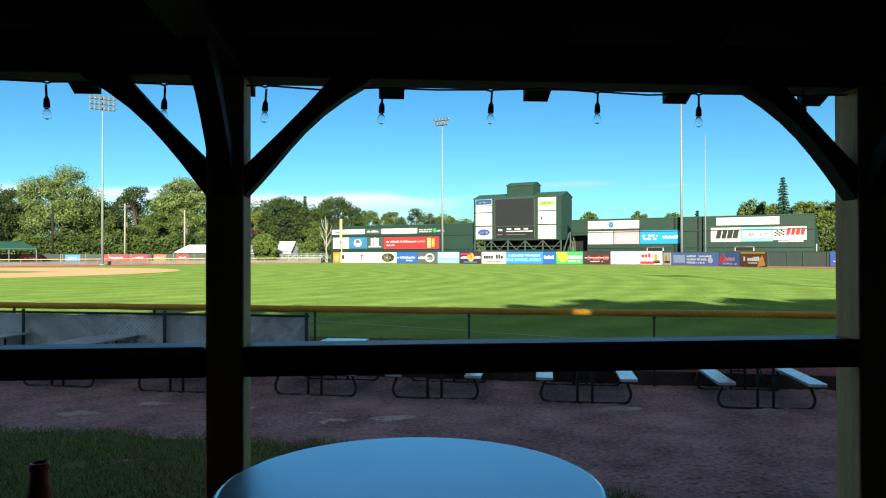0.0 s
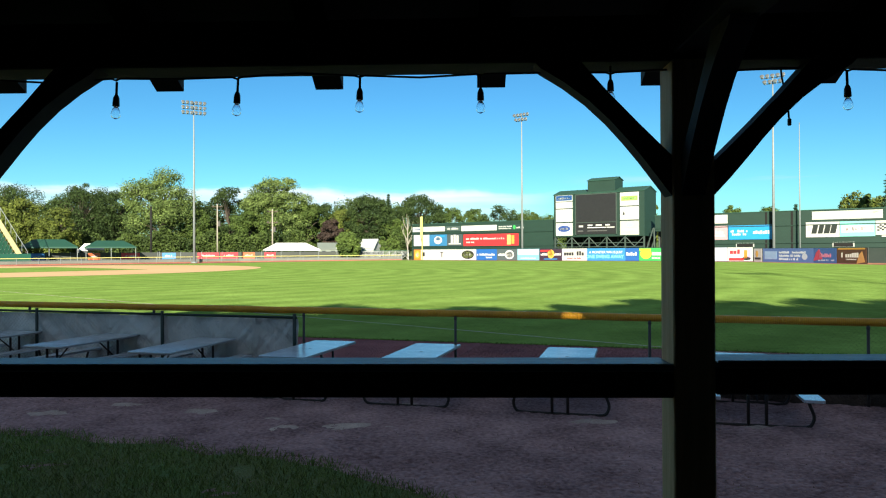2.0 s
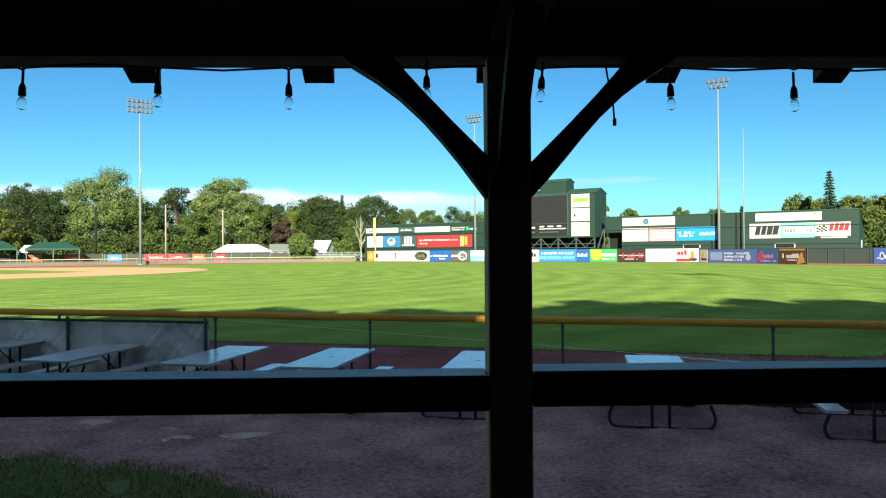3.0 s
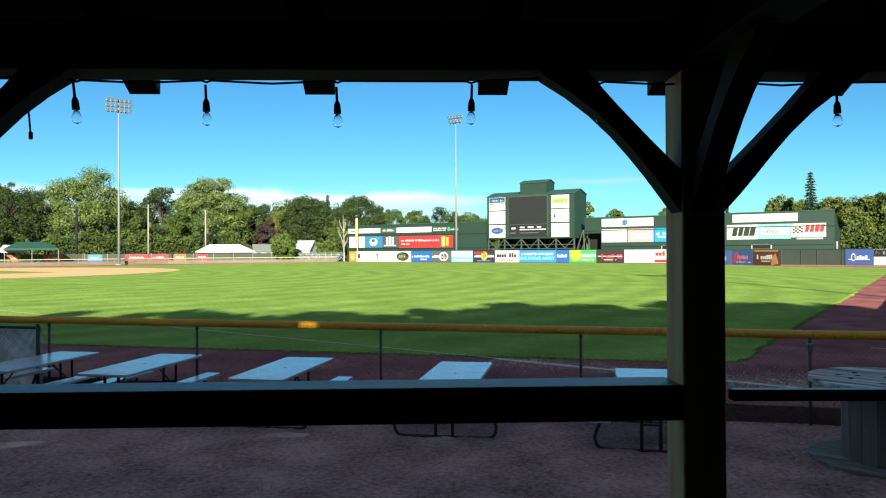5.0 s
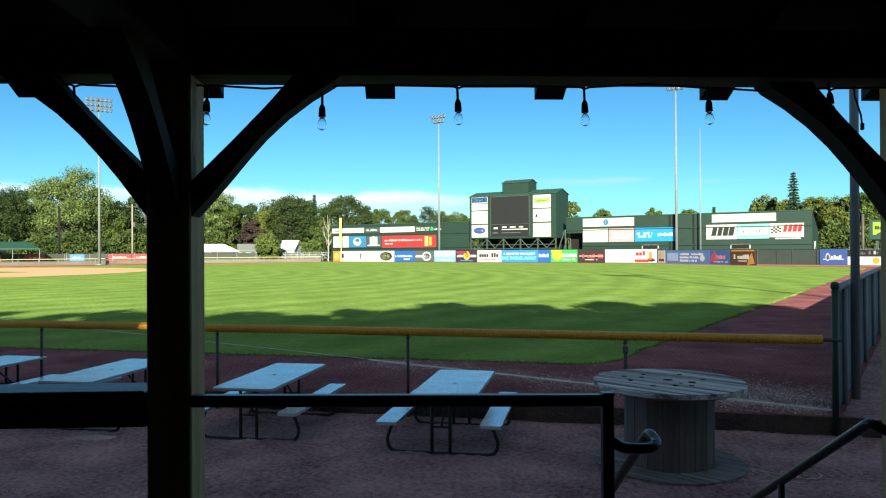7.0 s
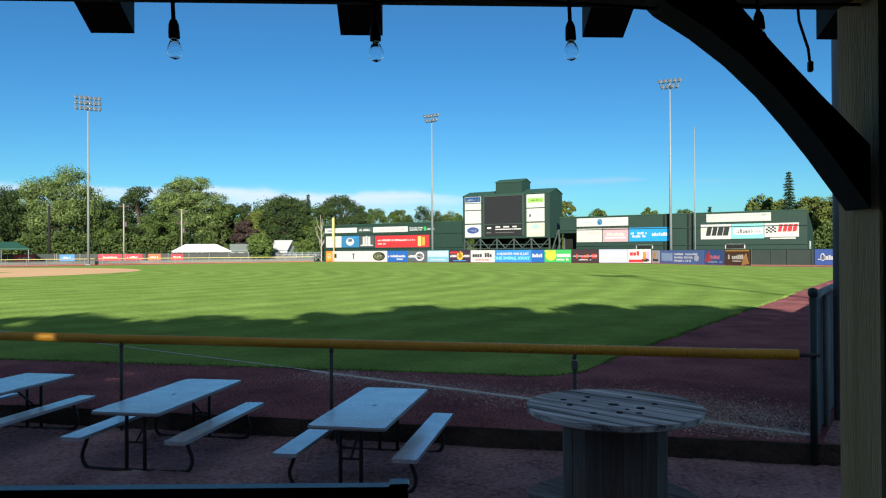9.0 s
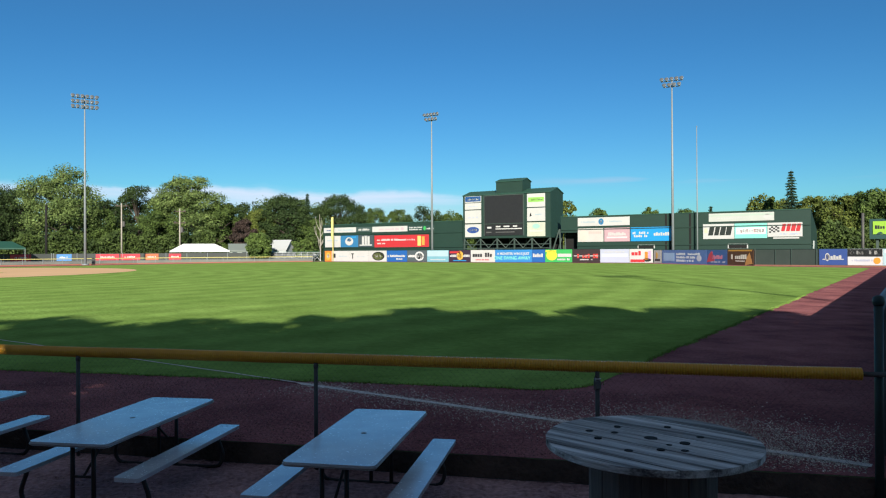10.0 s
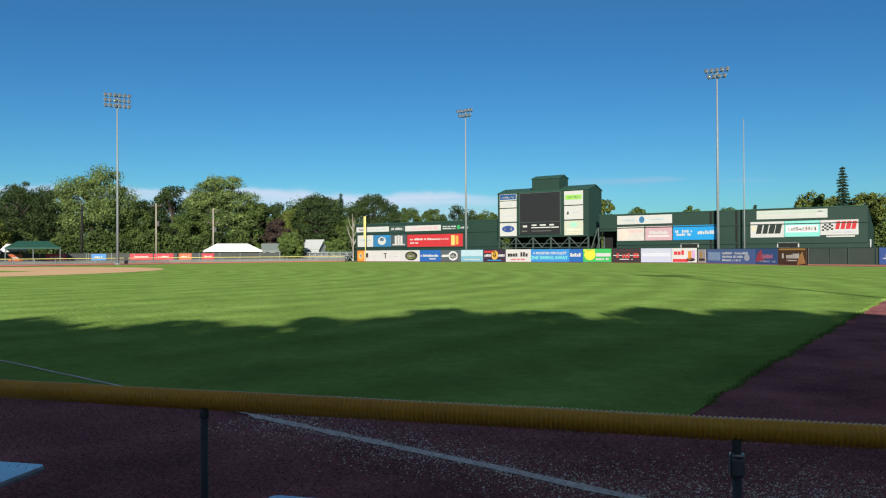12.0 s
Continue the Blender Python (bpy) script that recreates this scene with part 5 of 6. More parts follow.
for u, z, wd, h in ((37.3, 6.2, 0.8, 0.3), (39.0, 6.35, 0.9, 0.24), (40.6, 6.35, 1.1, 0.24), (42.2, 6.35, 0.8, 0.24), (37.2, 5.4, 1.0, 0.2), (40.3, 5.95, 3.6, 0.16), (42.7, 5.95, 1.5, 0.18), (40.3, 5.4, 3.6, 0.14)):
    part("lettering", boxed((u, -0.11, z), (wd, 0.02, h)), paint((0.5, 0.5, 0.5) if z > 5.5 else (0.1, 0.1, 0.1)), line)
def board_ad(u0, u1, z0, z1, c, marks):
    sign(sb, u0, u1, z0, z1, c, marks, -0.05)


board_ad(32.4, 35.7, 10.6, 11.68, WHITE, (("bar", 0.5, 0.55, 0.94, 0.8, (0.015, 0.07, 0.22)), ("words", 0.5, 0.5, 0.75, 0.3, WHITE)))
board_ad(32.4, 35.7, 9.4, 10.5, WHITE, (("words", 0.5, 0.5, 0.6, 0.16, LAV),))
board_ad(32.4, 35.7, 7.05, 9.25, WHITE, (("words", 0.5, 0.45, 0.6, 0.12, LAV),))
board_ad(32.4, 35.7, 4.65, 6.85, WHITE, (("oval", 0.5, 0.55, 0.72, 0.5, (0.03, 0.07, 0.25)), ("words", 0.5, 0.55, 0.45, 0.16, WHITE)))
board_ad(44.4, 47.7, 9.4, 11.6, WHITE, (("bar", 0.5, 0.55, 0.86, 0.34, (0.25, 0.5, 0.1)), ("words", 0.5, 0.55, 0.7, 0.12, WHITE)))
board_ad(44.4, 47.7, 7.1, 9.25, WHITE, (("wedge", 0.2, 0.5, 0.12, 0.3, BLACK), ("words", 0.6, 0.5, 0.4, 0.1, PALE)))
board_ad(44.4, 47.7, 4.6, 6.9, (0.46, 0.48, 0.4), (("oval", 0.5, 0.72, 0.4, 0.34, (0.3, 0.6, 0.45)), ("words", 0.5, 0.4, 0.7, 0.14, (0.6, 0.64, 0.5)), ("words", 0.5, 0.2, 0.7, 0.1, (0.66, 0.55, 0.4))))
for k in range(6):
    u = U0 + 0.15 + k * (U1 - U0 - 0.3) / 5
    part("column", boxed((u, 0.2, 2.3), (0.22, 0.22, 4.2)), STEELGREEN, sb)
    part("column", boxed((u, 4.6, 2.3), (0.22, 0.22, 4.2)), STEELGREEN, sb)
for k in range(10):
    u0 = U0 + 0.15 + k * (U1 - U0 - 0.3) / 10
    u1 = u0 + (U1 - U0 - 0.3) / 10
    part("truss_bar", tubed([(u0, 0.1, 2.75 if k % 2 else 4.35), (u1, 0.1, 4.35 if k % 2 else 2.75)], 0.08, 6), STEELGREEN, sb)
for z in (2.7, 3.35):
    part("truss_chord", boxed(((U0 + U1) / 2, 0.1, z), (U1 - U0, 0.14, 0.12)), STEELGREEN, sb)
# near-black sheet paints the shade under the house, behind the trusses
part("under_house_shade", boxed(((U0 + U1) / 2, 4.7, 2.4), (U1 - U0, 0.1, 4.1)), NEAR_BLACK, sb)
for d in (0.6, 2.6):
    part("side_strut", tubed([(U1 + 0.1, d, 2.3), (U1 + 1.2, d, 5.6)], 0.12, 6), STEELGREEN, sb)
    part("side_strut", tubed([(U1 + 1.5, d, FIELD), (U1 + 1.3, d, 5.7)], 0.12, 6), STEELGREEN, sb)

# ---- poles ----
def along_wall(u, off):
    p = W0 + UE * u - UN * off
    return p.x, p.y


fp = thing("foul_pole", "yellow foul pole with a mesh wing at the outfield wall", "foul pole", m=pose(*along_wall(2.5, -0.12), 0, 0, 0, math.degrees(math.atan2(UE.y, UE.x))))
part("shaft", tubed([(0, 0, FIELD - 0.02), (0, 0, 9.05)], 0.11, 12), POLEYELLOW, fp, smooth=True)
part("wing", box(boxed((-0.28, 0, 6.9), (0.34, 0.05, 4.2)), (0, 0, 0.0), (0.01, 0.01, 0.01)), POLEYELLOW, fp)
part("stay", tubed([(-0.1, 0, 8.0), (-2.2, 1.2, 7.2)], 0.04, 6), STEELGREEN, fp)


def light_pole(x, y, yaw, height, rows, label):
    """A tapered pole with rows of hooded lamps at the top. rows: lamps in each, top row first."""
    p = thing("floodlight_pole", label, "floodlight pole", "floodlight poles", m=pose(x, y, FIELD, 0, 0, yaw))
    part("shaft", tubed([(0, 0, 0), (0, 0, height)], 0.3, 12, radii=[0.22, 0.09]), POLE, p, smooth=True)
    part("base_plate", lathe([(0.55, 0), (0.55, 0.12), (0.4, 0.2)], 12), POLE, p)
    for r, n in enumerate(rows):
        z = height - 0.15 - 0.84 * r
        part("cross_arm", boxed((0, 0, z - 0.24), ((n - 1) * 0.7 + 0.3, 0.1, 0.1)), POLE, p)
        for k in range(n):
            lamp = part("floodlight", lathe([(0.06, -0.28), (0.18, -0.2), (0.27, 0.02), (0.3, 0.14)], 14), paint((0.3, 0.34, 0.37)), p, smooth=True)
            lamp.matrix_basis = pose((k - (n - 1) / 2) * 0.7, -0.26, z, 58, 0, 0)
            part("lens", lathe([(0.28, 0.141), (0.25, 0.16), (0.04, 0.17)], 14), paint((0.1, 0.11, 0.12), 0.15), lamp, smooth=True)
    return p


light_pole(-47.0, 119.0, 30, 27.35, (6, 6, 6), "tall grey floodlight pole with three rows of lamps")
main = light_pole(*along_wall(25.4, 0.7), -37, 26.55, (5, 4), "tall grey floodlight pole with two rows of lamps")
light_pole(*along_wall(68.1, 0.7), -30, 27.1, (5, 4), "tall grey floodlight pole with two rows of lamps")
copy_thing(main, pose(20.7, -17.0, FIELD, 0, 0, 0))
an = thing("flag_pole", "thin bare grey flag pole behind the wall", "pole", m=pose(*along_wall(71.6, 0.7), FIELD))
part("shaft", tubed([(0, 0, 0), (0, 0, 19.6)], 0.1, 8, radii=[0.12, 0.05]), POLE, an, smooth=True)
part("finial", lathe([(0.02, 19.6), (0.09, 19.68), (0.02, 19.8)], 8), POLE, an)

bd = thing("billboard", "dark green billboard with a green shield on posts", "billboard", m=pose(64.9, 81.4, -0.35, 0, 0, -38) @ Matrix.Scale(1.16, 4))
board = part("board", boxed((0, 0, 4.3), (8.6, 0.25, 2.1), None, 0.02), paint((0.02, 0.06, 0.055)), bd)
sign(bd, -4.0, -2.7, 3.75, 5.1, (0.25, 0.45, 0.04), (("words", 0.5, 0.55, 0.7, 0.28, BLACK), ("wedge", 0.5, 0.1, 0.5, 0.2, (0.02, 0.06, 0.055))), -0.17)
sign(bd, -2.1, -0.9, 3.4, 4.3, (0.5, 0.04, 0.07), (("words", 0.5, 0.65, 0.7, 0.26, WHITE), ("words", 0.5, 0.3, 0.7, 0.26, WHITE)), -0.17)
part("lettering", boxed((-1.2, -0.15, 4.85), (2.2, 0.03, 0.34)), paint(WHITE), board)
for x in (-3.6, 3.6):
    part("post", boxed((x, 0.3, 2.6), (0.25, 0.25, 5.0)), STEELGREEN, bd)
part("loudspeaker", boxed((-2.0, 0, 5.72), (1.5, 0.8, 0.74), None, 0.05), LED, bd)
part("side_post", tubed([(-4.9, 0, 0), (-4.9, 0, 6.0)], 0.14, 10), GALV, bd, smooth=True)

# ---- third-base side: fence, tents, seats, houses ----
LINE = [Vector((-14, 145.5)), Vector((-42, 128)), Vector((-68, 98)), Vector((-92, 84))]
for a, b in zip(LINE, LINE[1:]):
    f = thing("far_fence", "low pale chain-link fence with a yellow cap", "fence", "fences behind third base")
    f.matrix_basis = wall_frame(b, a)
    ln = (b - a).length
    part("cap", tubed([(0, 0, 1.32), (ln, 0, 1.32)], 0.06, 8), POLEYELLOW, f)
    part("mesh", boxed((ln / 2, 0, 0.7), (ln, 0.02, 0.4)), mat("grey_fence_mesh", (0.2, 0.21, 0.19), (0.12, 0.13, 0.12), 0.8, 0.4, 6, 0.1), f)
    part("mid_rail", tubed([(0, -0.02, 0.98), (ln, -0.02, 0.98)], 0.03, 6), POLE, f)
    part("kerb", boxed((ln / 2, 0.0, FIELD + 0.05), (ln, 0.16, 0.16)), paint((0.4, 0.14, 0.1)), f)
    for k in range(int(ln / 3) + 1):
        part("post", tubed([(k * 3, -0.04, 0.2), (k * 3, -0.04, 1.34)], 0.04, 6), POLE, f)
BL = [Vector((-20, 158)), Vector((-62, 140)), Vector((-100, 104))]
COLS = ((0.45, 0.03, 0.05), (0.5, 0.12, 0.05), (0.05, 0.2, 0.5), (0.45, 0.03, 0.05))
for i, (a, b) in enumerate(zip(BL, BL[1:])):
    f = thing("back_fence", "grey screened back fence hung with red and blue banners", "fence", "back fences")
    f.matrix_basis = wall_frame(b, a)
    ln = (b - a).length
    part("screen", boxed((ln / 2, 0, 1.2), (ln, 0.06, 1.9)), mat("grey_fence_screen", (0.06, 0.068, 0.065), (0.045, 0.05, 0.05), 0.85, 0.3, 5, 0.1), f)
    for k in range(int(ln / 4) + 1):
        part("post", tubed([(k * 4, -0.06, 0.2), (k * 4, -0.06, 2.25)], 0.05, 6), POLE, f)
    for u, wd, c in (((0.5, 2.6, 2), (7.2, 4.2, 3), (11.6, 3.6, 0), (16.0, 2.6, 1), (20.5, 2.4, 0)) if i == 0 else ((29, 2.8, 2), (39, 2.2, 1), (45, 3.5, 0))):
        sign(f, u, u + wd, 0.75, 2.05, COLS[c], (("words", 0.5, 0.55, 0.6, 0.24, WHITE),), -0.07, "banner")


def tent(x, y, yaw, w, d, eave, peak, cloth, label):
    t = thing("tent", label, "tent", "tents behind third base", m=pose(x, y, FIELD, 0, 0, yaw))
    b = bmesh.new()
    out = [(-w / 2, -d / 2), (w / 2, -d / 2), (w / 2, d / 2), (-w / 2, d / 2)]
    lo = [b.verts.new((i, j, eave - 0.25)) for i, j in out]
    mid = [b.verts.new((i, j, eave)) for i, j in out]
    r = [b.verts.new((-w * 0.27, 0, peak)), b.verts.new((w * 0.27, 0, peak))]
    for i in range(4):
        b.faces.new((lo[i], lo[(i + 1) % 4], mid[(i + 1) % 4], mid[i]))
    b.faces.new((mid[0], mid[1], r[1], r[0]))
    b.faces.new((mid[2], mid[3], r[0], r[1]))
    b.faces.new((mid[1], mid[2], r[1]))
    b.faces.new((mid[3], mid[0], r[0]))
    part("canopy", b, cloth, t)
    n = max(2, int(w / 4))
    for j in (-d / 2 + 0.1, d / 2 - 0.1):
        for k in range(n + 1):
            u = -w / 2 + 0.1 + k * (w - 0.2) / n
            part("pole", tubed([(u, j, 0), (u, j, eave - 0.02)], 0.06, 6), POLE, t)
    return t


tent(-39.6, 157, 20, 11.8, 7, 2.3, 3.8, WHITECLOTH, "white peaked event tent on poles")
tent(-68.0, 132, 30, 8.6, 6, 2.9, 4.1, GREENCLOTH, "green hipped canopy on poles")
tent(-73.2, 135, 30, 4.5, 4.5, 2.4, 3.6, WHITECLOTH, "white peaked event tent on poles")
tent(-76.8, 127, 30, 9.2, 7, 2.9, 4.3, GREENCLOTH, "green hipped canopy on poles")

bl = thing("metal_bleachers", "low pale metal bleachers with open steel frames", "bleachers", m=pose(-20.6, 151, FIELD, 0, 0, -32))
for k in range(5):
    part("seat_plank", boxed((0, k * 0.8, 0.42 + k * 0.34), (14, 0.28, 0.05), None, 0.01), paint((0.6, 0.62, 0.66)), bl)
    part("foot_plank", boxed((0, k * 0.8 + 0.36, 0.2 + k * 0.34), (14, 0.2, 0.04), None, 0.01), paint((0.2, 0.24, 0.3)), bl)
for k in range(9):
    u = -6.8 + k * 1.7
    part("stand", tubed([(u, 3.5, 0), (u, 3.5, 1.95)], 0.04, 6), paint((0.6, 0.62, 0.66)), bl)
    part("stringer", tubed([(u, -0.2, 0.1), (u, 3.5, 1.72)], 0.05, 6), POLE, bl)
    part("cross_brace", tubed([(u, 3.45, 0.1), (u + (1.7 if k < 8 else -1.7), 3.45, 1.6)], 0.035, 6), paint((0.6, 0.62, 0.66)), bl)
part("guard_rail", tubed([(-6.8, 3.5, 1.95), (6.8, 3.5, 1.95)], 0.05, 6), paint((0.05, 0.12, 0.1)), bl)

gs = thing("grandstand", "green-seated grandstand end with a tan stair wall", "grandstand", m=pose(-69.5, 106.8, FIELD, 0, 0, -37.7))
for k in range(13):
    part("riser", boxed((-0.9 - k * 0.95, -5.2, 0.6 + k * 0.3), (0.94, 9.8, 1.2 + k * 0.6)), paint((0.34, 0.34, 0.33)), gs)
    for j in range(18):
        part("seat", boxed((-1.0 - k * 0.95, -0.75 - j * 0.53, 1.6 + k * 0.6), (0.12, 0.44, 0.62), None, 0.04) if j + k == 0 else boxed((-1.0 - k * 0.95, -0.75 - j * 0.53, 1.6 + k * 0.6), (0.12, 0.44, 0.62)), paint((0.012, 0.07, 0.045)), gs)
b = bmesh.new()
v = [b.verts.new(p) for p in ((0.3, 0.0, 0.3), (0.3, 0.0, 1.3), (-13.2, 0.0, 10.0), (-13.2, 0.0, 9.0))]
w = [b.verts.new((p.co.x, p.co.y + 0.3, p.co.z)) for p in v]
b.faces.new(v)
b.faces.new(list(reversed(w)))
for i in range(4):
    b.faces.new((v[i], w[i], w[(i + 1) % 4], v[(i + 1) % 4]))
bmesh.ops.recalc_face_normals(b, faces=b.faces)
part("stair_wall", b, paint((0.5, 0.43, 0.25)), gs)
part("green_wall", boxed((1.2, -4.5, 0.85), (0.2, 11, 1.7)), paint((0.02, 0.1, 0.07)), gs)
part("hand_rail", tubed([(0.3, 0.9, 2.0), (-13.2, 0.9, 10.9)], 0.05, 6), POLE, gs)
for k in range(7):
    part("rail_post", tubed([(0.3 - k * 2.2, 0.9, 0.2), (0.3 - k * 2.2, 0.9, 2.0 + k * 1.45)], 0.04, 6), POLE, gs)


def house(x, y, yaw, w, d, eave, ridge, wallc, roofc, label):
    h = thing("house", label, "house", "houses beyond the trees", m=pose(x, y, FIELD, 0, 0, yaw))
    part("wall", gabled(-w / 2, w / 2, -d / 2, d / 2, 0, eave, ridge), paint(wallc), h)
    for s in (-1, 1):
        b = bmesh.new()
        v = [b.verts.new((u, yy, z + dz)) for dz in (0.03, 0.2) for u in (-w / 2 - 0.3, w / 2 + 0.3) for yy, z in ((s * (d / 2 + 0.3), eave - 0.3 * (ridge - eave) / (d / 2)), (0, ridge))]
        for q in ((0, 1, 3, 2), (4, 6, 7, 5), (0, 4, 5, 1), (2, 3, 7, 6), (0, 2, 6, 4), (1, 5, 7, 3)):
            b.faces.new([v[i] for i in q])
        bmesh.ops.recalc_face_normals(b, faces=b.faces)
        part("roof", b, paint(roofc), h)
    for u in (-w / 4, w / 4):
        part("window", boxed((u, -d / 2 - 0.03, eave * 0.55), (0.9, 0.08, 1.3)), paint((0.03, 0.04, 0.05), 0.15), h)
    return h


house(-25.2, 162.4, -12, 8.6, 5, 2.6, 4.45, (0.5, 0.53, 0.53), (0.42, 0.44, 0.45), "small white gabled house behind the trees")
house(-33.2, 166, 15, 4.2, 4, 2.4, 3.7, (0.2, 0.24, 0.22), (0.16, 0.19, 0.18), "small grey-roofed shed beside the tent")


def utility_pole(x, y, h, arms, label, dark=False):
    p = thing("utility_pole", label, "utility pole", "utility poles", m=pose(x, y, FIELD))
    part("shaft", tubed([(0, 0, 0), (0, 0, h)], 0.2, 8, radii=[0.25, 0.22] if dark else [0.2, 0.14]), NEAR_BLACK if dark else mat("weathered_pole", (0.33, 0.31, 0.27), (0.22, 0.2, 0.17), 0.9, 2, 12, 0.2), p, smooth=True)
    for z in arms:
        part("cross_arm", boxed((0, 0, z), (2.6, 0.18, 0.2)), BARK, p)
        part("insulator", boxed((-1.0, 0, z + 0.25), (0.16, 0.16, 0.26)), GALV, p)
        part("insulator", boxed((1.0, 0, z + 0.25), (0.16, 0.16, 0.26)), GALV, p)
    if arms:
        part("transformer", lathe([(0.3, 0), (0.32, 0.1), (0.32, 1.1), (0.2, 1.2)], 10), GALV, p).matrix_basis = pose(0.45, 0, h - 5.2)
    return p


utility_pole(-58.6, 164, 13, (12.4,), "wooden utility pole with one cross arm")
utility_pole(-44.6, 160, 11.5, (10.9, 8.4), "wooden utility pole with two cross arms")
utility_pole(-67.2, 148, 11.5, (), "dark slender pole before the trees", True)

# ---- trees ----
def sprays(name, c, normal, e, g, material):
    """Small four-cornered leaf sprays at the points c, bent a little along their middle."""
    n = len(c)
    normal = normal / np.linalg.norm(normal, axis=1)[:, None]
    s1 = np.cross(normal, g.normal(size=(n, 3)))
    s1 /= np.linalg.norm(s1, axis=1)[:, None]
    s2, e = np.cross(normal, s1), e[:, None]
    v = np.stack((c - s1 * e * 0.5, c + s2 * e * 0.28 + normal * e * 0.08, c + s1 * e * 0.6, c - s2 * e * 0.3 + normal * e * 0.05), axis=1)
    me = bpy.data.meshes.new(name)
    me.from_pydata(v.reshape(-1, 3).tolist(), [], np.arange(4 * n).reshape(n, 4).tolist())
    me.materials.append(material)
    return me


def tree(x, y, height, width, kind="mid", seed=0, trunk=0.22, clumps=95, leaves=17000, size=0.42, base=FIELD, lean=0.0, low_from=0.16, squash=0.8, masses=(4, 6), gap=None, dome=False):
    """A tapered trunk with limbs and a crown of small leaf sprays set on uneven clumps."""
    q = random.Random(seed)
    t = thing("tree", {"mid": "leafy green tree with an uneven crown", "light": "tall light-green leafy tree with limbs showing", "dark": "dense dark green rounded tree", "olive": "yellow-green leafy tree with full crown",
                       "purple": "dark purple-leaved tree among green ones"}[kind], "tree", "trees round the field", m=pose(x, y, base, 0, 0, q.uniform(0, 360)))
    th = height * q.uniform(0.5, 0.6)
    b = bmesh.new()
    pts = [(lean * k * 0.1 + 0.15 * noise.noise((k, seed, 0)), 0.15 * noise.noise((k, seed, 5)), th * k / 6) for k in range(7)]
    tube(b, pts, 0.2, 8, radii=[max(0.06, height * 0.022 * (1 - 0.12 * k)) * (1.35 if k == 0 else 1) for k in range(7)])
    lobes = [(0, 0, height * (0.52 + low_from * 0.4), width * 0.4, height * (0.47 - low_from * 0.38))]
    for k in range(q.randint(*masses)):             # side masses give each crown its own outline
        a, zf = q.uniform(0, 6.28), q.uniform(0.3, 0.8)
        rr = width * q.uniform(0.18, 0.34) * (1.1 - 0.5 * zf)
        lobes.append((rr * math.cos(a), rr * math.sin(a), height * zf, width * q.uniform(0.17, 0.27), height * q.uniform(0.1, 0.19)))
    if dome:                                     # one dense rounded crown
        lobes = [(0, 0, height * 0.5, width * 0.46, height * 0.47)]
    centres = []
    for k in range(clumps):
        lx, ly, lz, lr, lh = lobes[0] if k % 5 < 2 else lobes[q.randrange(len(lobes))]
        a, zf = k * 2.39996 + q.uniform(-0.4, 0.4), q.uniform(-0.95, 1.0)
        rr = lr * math.sqrt(1 - zf * zf) * q.uniform(0.75, 1.05)
        size_c = width * (q.uniform(0.06, 0.1) if dome else q.uniform(0.05, 0.15))
        zc = min(lz + lh * zf * q.uniform(0.85, 1.0), height - size_c * 0.6)
        centres.append((lx + rr * math.cos(a), ly + rr * math.sin(a), max(zc, height * 0.08), size_c))
    for cx, cy, cz, cr in centres[::3]:
        z0 = min(th * 0.95, cz * 0.75)
        tube(b, [(0, 0, z0), (cx * 0.45, cy * 0.45, (z0 + cz) / 2 + 0.3), (cx * 0.9, cy * 0.9, cz)], 0.1, 5, radii=[height * 0.009, height * 0.006, height * 0.003])
    part("trunk", b, BARK, t)
    g = np.random.default_rng(seed + 1)
    cc = np.array(centres)[g.integers(0, clumps, leaves)]
    d = g.normal(size=(leaves, 3))
    d /= np.linalg.norm(d, axis=1)[:, None]
    r = cc[:, 3] * g.uniform(0.4, 1.0, leaves) ** 0.5 * g.uniform(0.8, 1.35, leaves)
    c = cc[:, :3] + d * r[:, None] * np.array((1, 1, squash))
    keep = np.ones(leaves, bool)
    if gap:                                      # a chink through which one beam of sun falls on the fence
        w = np.array([tuple(t.matrix_basis @ Vector(p)) for p in c.tolist()]) - np.array(gap)
        way = np.array((0.0081, -0.9335, 0.3584))
        keep = np.linalg.norm(w - np.outer(w @ way, way), axis=1) > 0.42
    c, d, leaves = c[keep], d[keep], int(keep.sum())
    me = sprays("crown", c, d + g.normal(size=(leaves, 3)) * 0.5 + np.array((0, 0, 0.25 + (0.8 - squash))), size * g.uniform(0.55, 1.3, leaves), g, LEAVES[kind])
    ob = new("crown", me)
    ob.parent = t
    return t


